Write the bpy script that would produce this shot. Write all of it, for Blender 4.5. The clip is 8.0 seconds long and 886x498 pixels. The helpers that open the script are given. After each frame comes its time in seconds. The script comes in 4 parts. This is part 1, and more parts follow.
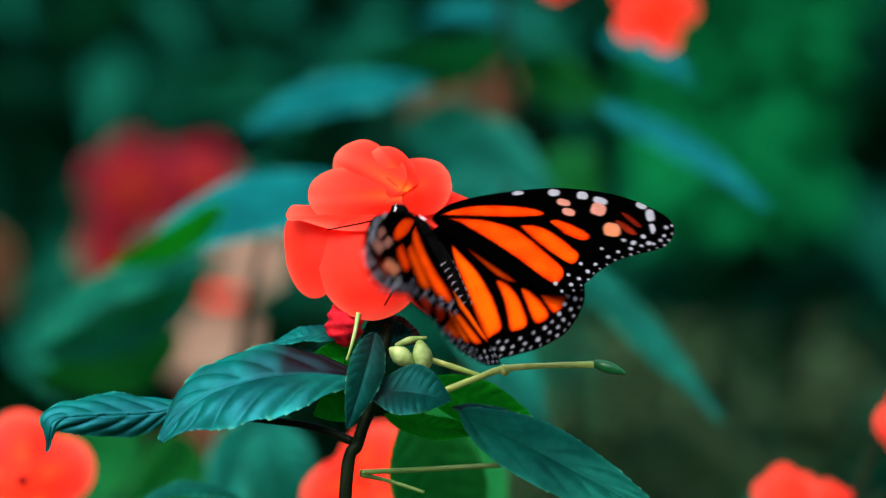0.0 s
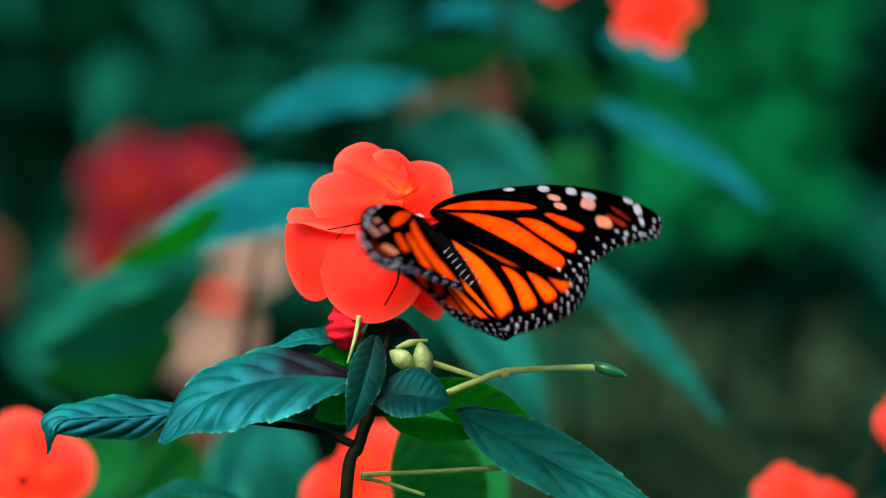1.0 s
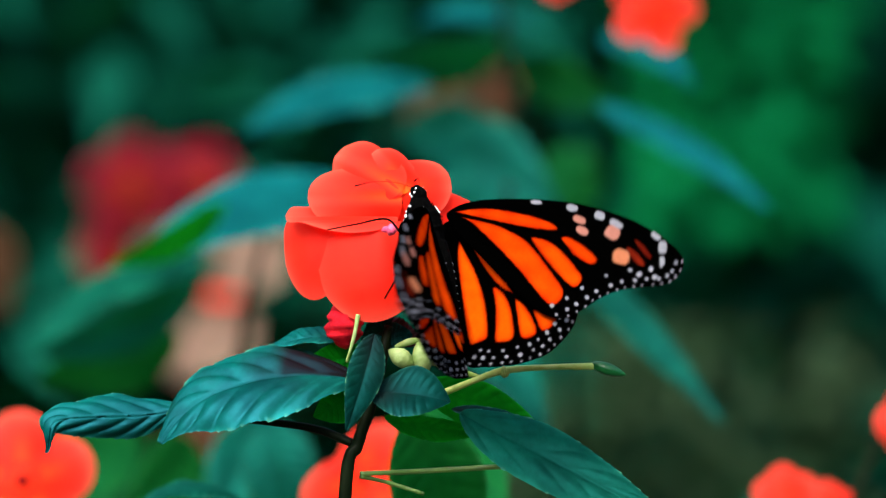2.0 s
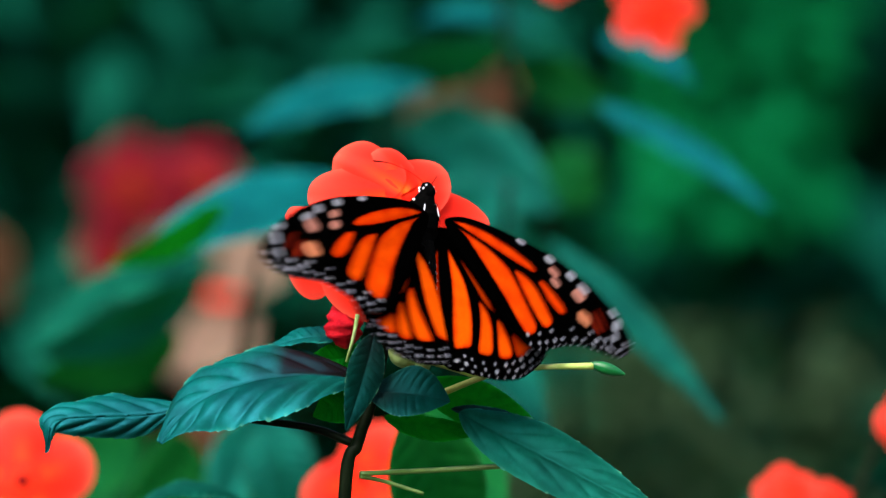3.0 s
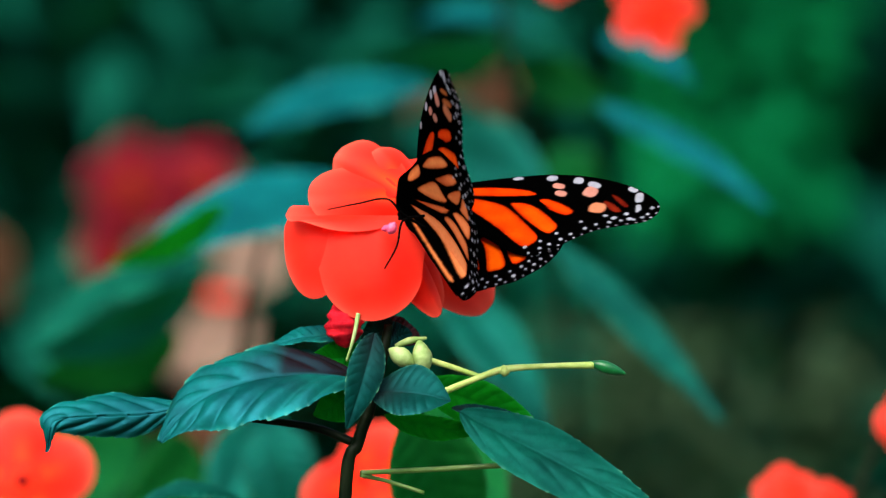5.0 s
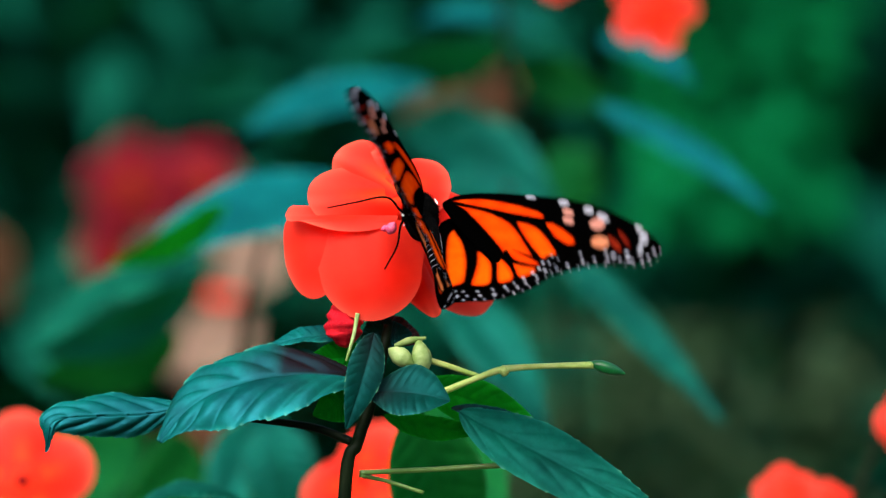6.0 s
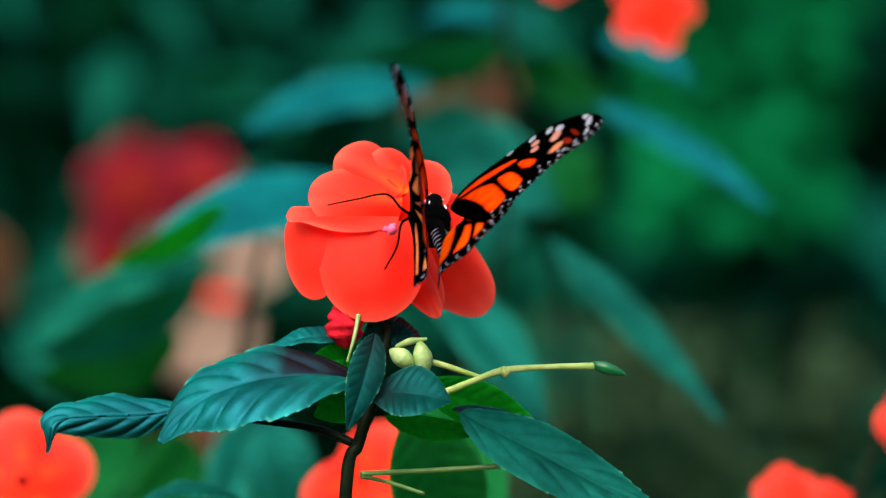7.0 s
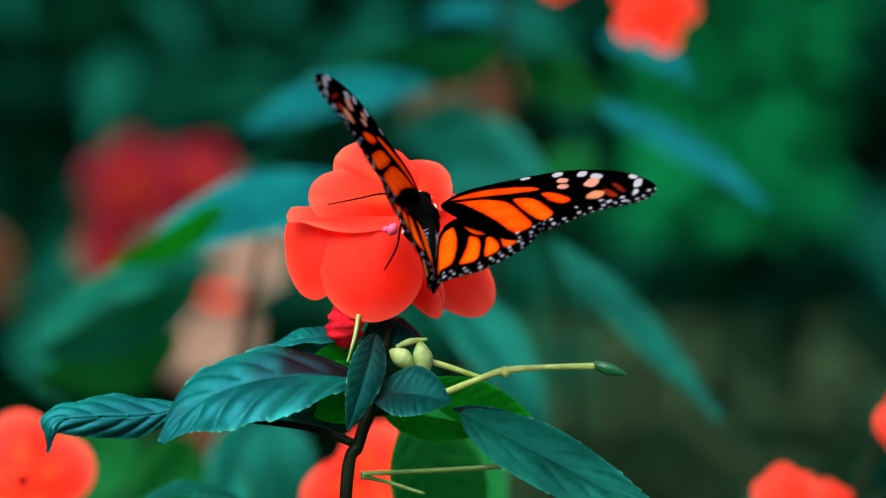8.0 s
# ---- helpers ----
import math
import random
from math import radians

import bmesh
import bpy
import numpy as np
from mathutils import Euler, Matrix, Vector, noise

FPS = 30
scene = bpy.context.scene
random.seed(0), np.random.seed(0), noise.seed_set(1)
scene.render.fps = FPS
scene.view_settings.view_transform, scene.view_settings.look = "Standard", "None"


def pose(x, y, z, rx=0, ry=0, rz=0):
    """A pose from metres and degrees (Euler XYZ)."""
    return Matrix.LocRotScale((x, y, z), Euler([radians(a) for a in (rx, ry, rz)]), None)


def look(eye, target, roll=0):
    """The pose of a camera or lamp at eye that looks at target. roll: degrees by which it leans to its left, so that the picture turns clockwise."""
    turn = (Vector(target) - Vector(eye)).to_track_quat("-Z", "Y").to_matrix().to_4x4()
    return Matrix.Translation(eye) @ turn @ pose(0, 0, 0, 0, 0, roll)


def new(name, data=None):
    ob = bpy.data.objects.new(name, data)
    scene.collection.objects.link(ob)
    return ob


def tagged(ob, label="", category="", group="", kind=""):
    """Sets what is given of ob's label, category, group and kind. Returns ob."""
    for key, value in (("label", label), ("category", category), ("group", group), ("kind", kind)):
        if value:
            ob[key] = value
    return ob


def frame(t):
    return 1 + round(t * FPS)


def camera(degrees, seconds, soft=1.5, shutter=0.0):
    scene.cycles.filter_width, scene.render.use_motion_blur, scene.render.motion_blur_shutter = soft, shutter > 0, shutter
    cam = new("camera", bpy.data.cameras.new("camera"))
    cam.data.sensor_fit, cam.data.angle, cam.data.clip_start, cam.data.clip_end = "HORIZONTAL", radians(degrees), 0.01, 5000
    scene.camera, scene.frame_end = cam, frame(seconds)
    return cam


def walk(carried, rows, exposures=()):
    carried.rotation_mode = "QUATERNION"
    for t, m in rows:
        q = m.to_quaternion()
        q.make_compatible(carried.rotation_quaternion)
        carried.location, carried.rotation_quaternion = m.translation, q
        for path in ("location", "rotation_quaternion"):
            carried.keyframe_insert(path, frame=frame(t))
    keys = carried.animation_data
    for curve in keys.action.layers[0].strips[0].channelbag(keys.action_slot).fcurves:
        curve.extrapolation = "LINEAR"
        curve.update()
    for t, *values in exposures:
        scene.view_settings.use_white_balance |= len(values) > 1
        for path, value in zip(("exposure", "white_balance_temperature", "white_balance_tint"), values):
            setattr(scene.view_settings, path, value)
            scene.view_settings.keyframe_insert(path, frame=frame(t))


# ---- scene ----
from mathutils import Quaternion

# Lengths of small things are in millimetres from the centre C of the sharp plane: x right, z up, y away.
MM = 0.001
C = Vector((0.0, 0.0, 0.75))
DIST = 0.895
cam = camera(12.0, 8.0, soft=1.25, shutter=1.0)
cam.data.dof.use_dof = True
cam.data.dof.focus_distance = DIST - 0.007
cam.data.dof.aperture_fstop = 11.0
cam.data.dof.aperture_blades = 0
walk(cam, [(0.0, look((0, -DIST, 0.75), (0, 0, 0.75))), (8.0, look((0, -DIST, 0.75), (0, 0, 0.75)))],
     exposures=[(0.0, 1.78), (8.0, 1.78)])

# ---- world and sun: soft light from high up, a little from the camera's side ----
SUN_EL, SUN_AZ = radians(52), radians(203)
world = bpy.data.worlds.new("sky")
scene.world = world
world.use_nodes = True
wn = world.node_tree.nodes
sky = wn.new("ShaderNodeTexSky")
sky.sky_type = "NISHITA"
sky.sun_disc = False
sky.sun_elevation, sky.sun_rotation = SUN_EL, SUN_AZ
sky.air_density, sky.dust_density, sky.ozone_density = 1.0, 5.0, 1.0
wn["Background"].inputs["Strength"].default_value = 0.14
world.node_tree.links.new(sky.outputs["Color"], wn["Background"].inputs["Color"])
sun_data = bpy.data.lights.new("sun", "SUN")
sun_data.energy, sun_data.angle, sun_data.color = 1.9, radians(58), (1.0, 0.97, 0.92)
sun = new("sun", sun_data)
sun_dir = Vector((math.sin(SUN_AZ) * math.cos(SUN_EL), math.cos(SUN_AZ) * math.cos(SUN_EL), math.sin(SUN_EL)))
sun.matrix_world = look(C + sun_dir * 5, C)


# ---- materials ----
def material(name, build):
    m = bpy.data.materials.new(name)
    m.use_nodes = True
    build(m.node_tree, m.node_tree.nodes, m.node_tree.nodes["Principled BSDF"])
    return m


def noise_node(t, scale, detail=4.0, rough=0.6, coord="Object"):
    co = t.nodes.new("ShaderNodeTexCoord")
    n = t.nodes.new("ShaderNodeTexNoise")
    n.inputs["Scale"].default_value, n.inputs["Detail"].default_value = scale, detail
    n.inputs["Roughness"].default_value = rough
    t.links.new(co.outputs[coord], n.inputs["Vector"])
    return n.outputs["Fac"]


def ramp(t, fac, *stops):
    r = t.nodes.new("ShaderNodeValToRGB")
    r.color_ramp.elements[0].position, r.color_ramp.elements[0].color = stops[0][0], (*stops[0][1], 1)
    r.color_ramp.elements[1].position, r.color_ramp.elements[1].color = stops[-1][0], (*stops[-1][1], 1)
    for p, c in stops[1:-1]:
        e = r.color_ramp.elements.new(p)
        e.color = (*c, 1)
    t.links.new(fac, r.inputs["Fac"])
    return r.outputs["Color"]


def blend(t, fac, a, b, mode="MIX"):
    m = t.nodes.new("ShaderNodeMix")
    m.data_type, m.blend_type = "RGBA", mode
    for sock, v in ((m.inputs["Factor"], fac), (m.inputs[6], a), (m.inputs[7], b)):
        if hasattr(v, "links"):
            t.links.new(v, sock)
        else:
            sock.default_value = v if isinstance(v, float) else (*v, 1)
    return m.outputs[2]


def bump(t, bsdf, height, strength, distance):
    b = t.nodes.new("ShaderNodeBump")
    b.inputs["Strength"].default_value, b.inputs["Distance"].default_value = strength, distance
    t.links.new(height, b.inputs["Height"])
    t.links.new(b.outputs["Normal"], bsdf.inputs["Normal"])


def see_through(t, bsdf, colour, amount):
    """Mix some translucent scattering into a thin sheet."""
    tr = t.nodes.new("ShaderNodeBsdfTranslucent")
    mix = t.nodes.new("ShaderNodeMixShader")
    mix.inputs[0].default_value = amount
    if hasattr(colour, "links"):
        t.links.new(colour, tr.inputs["Color"])
    else:
        tr.inputs["Color"].default_value = (*colour, 1)
    t.links.new(bsdf.outputs[0], mix.inputs[1])
    t.links.new(tr.outputs[0], mix.inputs[2])
    t.links.new(mix.outputs[0], t.nodes["Material Output"].inputs["Surface"])


def leaf_material(name, dark, light, tint, rough=0.42, clear=0.22, spec=0.45, blush_shade=0.0, sheen=(0.06, 0.60, 0.68, 1)):
    """A leaf blade: mottled green, darker veins, paler rim and teeth, and a purple tint with shade painted in towards
    the stalk.
    """
    def build(t, n, b):
        c = ramp(t, noise_node(t, 60, 3), (0.3, dark), (0.7, light))
        fine = ramp(t, noise_node(t, 420, 3), (0.35, (0.72, 0.72, 0.72)), (0.7, (1.1, 1.1, 1.1)))
        c = blend(t, 1.0, c, fine, "MULTIPLY")
        # the near-black by the stalk is purple tint and painted shade in one
        for name_, colour, most in (("vein", tint, 1.0), ("edge", tuple(min(1, v * 1.7 + 0.004) for v in light), 0.75), ("blush_shade", (0.006, 0.003, 0.005), blush_shade), ("tooth", (0.10, 0.28, 0.14), 0.55)):
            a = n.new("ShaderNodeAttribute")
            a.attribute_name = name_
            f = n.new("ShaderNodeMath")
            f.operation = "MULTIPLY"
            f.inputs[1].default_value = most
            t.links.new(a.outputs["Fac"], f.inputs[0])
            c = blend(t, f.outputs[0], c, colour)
        t.links.new(c, b.inputs["Base Color"])
        gloss = ramp(t, noise_node(t, 150, 3), (0.35, (rough - 0.07,) * 3), (0.7, (rough + 0.1,) * 3))
        t.links.new(gloss, b.inputs["Roughness"])
        b.inputs["Specular IOR Level"].default_value = 0.0
        bump(t, b, noise_node(t, 750, 4), 0.26, 0.0004)
        see_through(t, b, blend(t, 0.45, c, (0.005, 0.26, 0.010)), clear)
        # the waxy skin's gloss, its blue-green tint standing in for sky colour
        out = n["Material Output"].inputs["Surface"]
        wax, mix = n.new("ShaderNodeBsdfGlossy"), n.new("ShaderNodeMixShader")
        wax.inputs["Color"].default_value = sheen
        t.links.new(gloss, wax.inputs["Roughness"])
        t.links.new(b.inputs["Normal"].links[0].from_socket, wax.inputs["Normal"])
        at = n.new("ShaderNodeAttribute")
        at.attribute_name = "blush_shade"
        dull = n.new("ShaderNodeMath")
        dull.operation = "MULTIPLY_ADD"
        dull.inputs[1].default_value, dull.inputs[2].default_value = -spec * blush_shade * 0.04, spec * 0.05
        t.links.new(at.outputs["Fac"], dull.inputs[0])
        t.links.new(dull.outputs[0], mix.inputs[0])
        t.links.new(out.links[0].from_socket, mix.inputs[1])
        t.links.new(wax.outputs[0], mix.inputs[2])
        t.links.new(mix.outputs[0], out)
    return material(name, build)


def petal_material(name, deep, light, rough=0.5, sheen=0.09, spec=0.2):
    def build(t, n, b):
        at = n.new("ShaderNodeAttribute")
        at.attribute_name = "vein"
        c = ramp(t, noise_node(t, 90, 3), (0.3, deep), (0.75, light))
        # paler pink where sky light falls, painted into the petal's colour
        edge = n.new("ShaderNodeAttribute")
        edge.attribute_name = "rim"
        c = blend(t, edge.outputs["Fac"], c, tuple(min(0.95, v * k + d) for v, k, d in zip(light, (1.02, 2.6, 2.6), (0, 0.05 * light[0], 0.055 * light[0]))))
        c = blend(t, at.outputs["Fac"], c, (0.92, 0.20, 0.01))
        t.links.new(c, b.inputs["Base Color"])
        b.inputs["Roughness"].default_value = rough
        b.inputs["Sheen Weight"].default_value = sheen
        b.inputs["Sheen Tint"].default_value = (1.0, 0.5, 0.6, 1)
        b.inputs["Sheen Roughness"].default_value = 0.4
        b.inputs["Specular IOR Level"].default_value = spec
        bump(t, b, noise_node(t, 1500, 2), 0.05, 0.0002)
        see_through(t, b, c, 0.6)
    return material(name, build)


def plain(name, a, b_, scale, rough, relief=0.3, spec=0.5, clear=0.0):
    def build(t, n, b):
        c = ramp(t, noise_node(t, scale), (0.35, a), (0.68, b_))
        t.links.new(c, b.inputs["Base Color"])
        b.inputs["Roughness"].default_value = rough
        b.inputs["Specular IOR Level"].default_value = spec
        bump(t, b, noise_node(t, scale * 6, 3), relief, 0.0005)
        if clear:
            see_through(t, b, c, clear)
    return material(name, build)


def wing_material():
    def build(t, n, b):
        at = n.new("ShaderNodeAttribute")
        at.attribute_name = "pattern"
        c = blend(t, noise_node(t, 1200, 2), at.outputs["Color"], (0.75, 0.72, 0.7), "MULTIPLY")
        t.links.new(c, b.inputs["Base Color"])
        b.inputs["Roughness"].default_value = 0.8
        b.inputs["Specular IOR Level"].default_value = 0.0
        bump(t, b, noise_node(t, 2500, 2), 0.3, 0.0001)
        see_through(t, b, c, 0.58)
    return material("wing_scales", build)


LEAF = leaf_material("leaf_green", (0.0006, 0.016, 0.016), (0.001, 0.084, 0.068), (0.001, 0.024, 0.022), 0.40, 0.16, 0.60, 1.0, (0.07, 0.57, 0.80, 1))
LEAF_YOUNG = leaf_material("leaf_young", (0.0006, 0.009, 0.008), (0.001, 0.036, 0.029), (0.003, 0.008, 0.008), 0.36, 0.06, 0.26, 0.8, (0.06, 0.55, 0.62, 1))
LEAF_BROWN = leaf_material("leaf_brown", (0.034, 0.014, 0.008), (0.066, 0.030, 0.018), (0.035, 0.018, 0.01), 0.7, 0.2, 0.0)
LEAF_PALE = leaf_material("leaf_pale", (0.11, 0.072, 0.052), (0.21, 0.14, 0.105), (0.13, 0.09, 0.068), 0.7, 0.2, 0.0)
LEAF_FRESH = leaf_material("leaf_fresh", (0.002, 0.13, 0.002), (0.005, 0.23, 0.005), (0.003, 0.13, 0.003), 0.55, 0.4, 0.15)
LEAF_FAR = leaf_material("leaf_behind", (0.0008, 0.017, 0.011), (0.002, 0.062, 0.040), (0.001, 0.020, 0.012), 0.45, 0.2, 0.4, 0.0, (0.05, 0.60, 0.56, 1))
# LEAF_FAR lighter, bluer and glossier: sky light on top put into the colour
LEAF_SKYLIT = leaf_material("leaf_skylit", (0.001, 0.022, 0.020), (0.002, 0.078, 0.074), (0.001, 0.024, 0.02), 0.42, 0.15, 0.95, 0.0, (0.02, 0.62, 0.74, 1))
# the fresh green darkened: shade put into the colour
LEAF_SHADE = leaf_material("leaf_shaded", (0.001, 0.034, 0.005), (0.004, 0.070, 0.010), (0.003, 0.045, 0.005), 0.55, 0.25, 0.1)
PETAL = petal_material("petal_coral", (0.80, 0.006, 0.001), (0.92, 0.020, 0.003), 0.5, 0.05, 0.12)
PETAL_RED = petal_material("petal_red", (0.15, 0.002, 0.009), (0.23, 0.004, 0.016), 0.6, 0.0, 0.03)
STEM = plain("stem_dark", (0.0012, 0.0035, 0.001), (0.004, 0.008, 0.0025), 150, 0.5, 0.3, 0.05)
STALK = plain("stalk_pale", (0.20, 0.32, 0.05), (0.36, 0.46, 0.13), 220, 0.45, spec=0.3, clear=0.15)
STALK_GREEN = plain("stalk_green", (0.06, 0.14, 0.02), (0.10, 0.2, 0.03), 220, 0.45)
CALYX = plain("calyx_pale", (0.15, 0.26, 0.06), (0.32, 0.42, 0.17), 260, 0.5, spec=0.25, clear=0.25)
BUD = plain("bud_green", (0.001, 0.050, 0.012), (0.003, 0.11, 0.022), 200, 0.28, 0.1, 0.28)
WILT = plain("petal_wilted", (0.26, 0.000, 0.008), (0.70, 0.010, 0.022), 500, 0.5, 1.0, 0.1, 0.25)
SEPAL = plain("sepal_maroon", (0.012, 0.004, 0.005), (0.045, 0.014, 0.016), 300, 0.6, 0.8, 0.1)
PINK = plain("stamen_pink", (0.58, 0.04, 0.12), (0.68, 0.13, 0.22), 400, 0.5, 0.3, 0.2)
WING = wing_material()
BLACK = plain("body_black", (0.0004, 0.0004, 0.0004), (0.0012, 0.0012, 0.0012), 900, 0.8, 0.8, 0.01)
WHITE = plain("scale_white", (0.62, 0.62, 0.66), (0.85, 0.85, 0.88), 900, 0.7, 0.4)
RING = plain("scale_grey", (0.22, 0.23, 0.27), (0.42, 0.43, 0.48), 900, 0.7, 0.4, 0.1)
GROUND = plain("soil", (0.012, 0.012, 0.007), (0.042, 0.034, 0.021), 9, 0.9, 0.8)
HEDGE = leaf_material("hedge_leaf", (0.001, 0.024, 0.015), (0.003, 0.074, 0.042), (0.002, 0.050, 0.03), 0.7, 0.15, 0.12)
BUSH = leaf_material("bush_leaf", (0.001, 0.105, 0.028), (0.003, 0.18, 0.054), (0.002, 0.115, 0.032), 0.7, 0.35, 0.1)
LEAF_LOW = leaf_material("leaf_low", (0.006, 0.019, 0.009), (0.021, 0.037, 0.018), (0.012, 0.022, 0.011), 0.8, 0.1, 0.0)


# ---- mesh helpers ----
def thing(name, label, category, base, group="", kind=""):
    e = new(name)
    e.empty_display_size = 0.01
    e.matrix_basis = Matrix.Translation(base)
    return tagged(e, label, category, group, kind)


def part(name, me, mat, parent, label="", m=None):
    """One mesh object under a thing or part. me is a mesh or bmesh in the parent's space (or placed by m)."""
    if isinstance(me, bmesh.types.BMesh):
        bm, me = me, bpy.data.meshes.new(name)
        bm.to_mesh(me)
        bm.free()
    if mat:
        me.materials.clear()
        me.materials.append(mat)
    for p in me.polygons:
        p.use_smooth = True
    ob = new(name, me)
    ob.parent = parent
    if m is not None:
        ob.matrix_basis = m
    return tagged(ob, label)


def at(x, z, y=0.0):
    """A place from millimetres beside C."""
    return C + Vector((x, y, z)) * MM


def grid_mesh(name, xyz, nu, nv, attr=None, attr_name="vein", wrap=False):
    """A sheet from nu x nv places (numpy, metres)."""
    faces = []
    for i in range(nu - 1):
        for j in range(nv - 1 + (1 if wrap else 0)):
            k = (j + 1) % nv
            faces.append((i * nv + j, (i + 1) * nv + j, (i + 1) * nv + k, i * nv + k))
    me = bpy.data.meshes.new(name)
    me.from_pydata([tuple(p) for p in xyz.reshape(-1, 3)], [], faces)
    if attr is not None:
        a = me.attributes.new(attr_name, "FLOAT", "POINT")
        a.data.foreach_set("value", attr.reshape(-1).astype(np.float32))
    return me


def spline(points, n):
    """n places along a smooth curve through the given ones."""
    P = np.array([tuple(p) for p in points], float)
    P = np.vstack([2 * P[0] - P[1], P, 2 * P[-1] - P[-2]])
    out = []
    m = len(P) - 3
    for s in np.linspace(0, m - 1e-6, n):
        i = int(s)
        f = s - i
        a, b, c, d = P[i:i + 4]
        out.append(0.5 * (2 * b + (c - a) * f + (2 * a - 5 * b + 4 * c - d) * f * f + (3 * b - a - 3 * c + d) * f ** 3))
    return np.array(out)


def tube(name, points, radii, n=40, sides=10, lump=0.0):
    """A round stalk through points, with radii (metres) spread along it and rounded ends."""
    P = spline(points, n)
    R = np.interp(np.linspace(0, 1, n), np.linspace(0, 1, len(radii)), radii)
    T = np.gradient(P, axis=0)
    T /= np.linalg.norm(T, axis=1)[:, None] + 1e-12
    ref = np.array((0.3, 0.9, 0.2))
    rings = []
    for i in range(n):
        u = np.cross(T[i], ref)
        u /= np.linalg.norm(u)
        v = np.cross(T[i], u)
        a = np.linspace(0, 2 * math.pi, sides, endpoint=False)
        r = R[i] * (1 + lump * np.sin(3 * a + i * 0.9) + lump * math.sin(i * 1.7))
        rings.append(P[i] + np.outer(np.cos(a) * r, u) + np.outer(np.sin(a) * r, v))
    rings = [np.repeat(P[:1], sides, 0)] + rings + [np.repeat(P[-1:], sides, 0)]
    return grid_mesh(name, np.array(rings), n + 2, sides, wrap=True)


def leaf_mesh(name, base, tip, width, face, arch=0.1, droop=0.0, fold=0.25, pleat=0.5, side=0.0, teeth=15, twist=0.0, wide=0.42, curl=0.35, seed=0):
    """A pointed, toothed leaf from base to tip (world places). face: the way its upper side looks. arch: how far the midrib bows out of
    the chord (share of its length), droop: the tip's fall, fold: the halves' rise from the midrib, curl: how far the rims bend down again,
    pleat: the quilting in mm, wide: where along the midrib it is widest."""
    base, tip, face = Vector(base), Vector(tip), Vector(face)
    ax = tip - base
    L = ax.length
    ax.normalize()
    nz = (face - ax * face.dot(ax)).normalized()
    sd = ax.cross(nz)
    nu, nv = 8 * teeth + 1, 31
    s = np.linspace(0, 1, nu)[:, None]
    x = np.linspace(-1, 1, nv)[None, :]
    rng = random.Random(seed)
    ph = rng.random() * 6
    k = math.log(0.5) / math.log(wide)
    half = width * 0.5 * np.sin(math.pi * s ** k) ** 0.85 * (1 - 0.22 * s ** 2) + 0.0002
    place = s * teeth + 0.25 * np.sin(s * 23 + ph) + 0.15 * np.sin(s * 51 + 2 * ph)
    size = np.array([rng.uniform(0.35, 1.0) for _ in range(teeth + 3)])[np.clip(place, 0, teeth + 2).astype(int)]
    saw = size * (place % 1.0) ** 2
    rim = (np.abs(x) > 0.99) * np.sin(math.pi * s) ** 0.3
    xs = half * x + np.sign(x) * rim * saw * 0.02 * width
    fwd = s * L + 0.10 * L * np.abs(x) * s * (1 - s)
    up = L * (arch * 4 * s * (1 - s) - droop * s ** 2.5) + np.zeros_like(x)
    up = up + fold * np.abs(xs) * (1 - curl * np.abs(x) ** 2 * 1.6)
    q = (s * 9.5 - 0.95 * np.abs(x) ** 1.3 + 0.12 * np.sin(8 * s + ph + 0.6 * np.sign(x))) * math.pi * 2
    vein = np.clip(np.cos(q), 0, 1) ** 4 * np.clip(1.15 - np.abs(x), 0, 1)
    mid = np.exp(-(xs / (0.010 * L + 1e-9)) ** 2)
    bulge = np.abs(np.sin(q * 0.5)) ** 0.7
    up = up + pleat * MM * ((1.1 * bulge - 0.6) * np.clip(np.abs(x) * 2.5, 0, 1) * np.clip(4 * (1 - s), 0, 1) * (0.45 + 0.55 * np.clip(3.2 * (1 - np.abs(x)), 0, 1)) - 0.5 * mid)
    up = up + pleat * MM * 0.45 * np.abs(x) ** 3 * np.sin(s * 17 + ph + 2 * x)
    sway = side * L * (s ** 2) + np.zeros_like(x)
    up = up + twist * xs * s
    xyz = (np.array(base)[None, None] + fwd[..., None] * np.array(ax) + (xs + sway)[..., None] * np.array(sd) + up[..., None] * np.array(nz))
    me = grid_mesh(name, xyz, nu, nv, np.clip(mid * 0.35 + 0.12 * vein, 0, 1))
    a = me.attributes.new("tooth", "FLOAT", "POINT")
    a.data.foreach_set("value", (rim * np.clip(1.5 * saw - 0.3, 0, 0.9) + 0 * xs).reshape(-1).astype(np.float32))
    # darkest at the stalk: tint and shade share one mask
    for key, val in (("edge", np.clip(np.abs(x) * 1.02, 0, 1) ** 14 * (0.55 + 0.45 * np.sin(s * 19 + ph)) + 0 * s), ("blush_shade", np.exp(-(s / 0.38) ** 2) * np.clip(1 - 0.5 * np.abs(x), 0, 1))):
        a = me.attributes.new(key, "FLOAT", "POINT")
        a.data.foreach_set("value", val.reshape(-1).astype(np.float32))
    return me


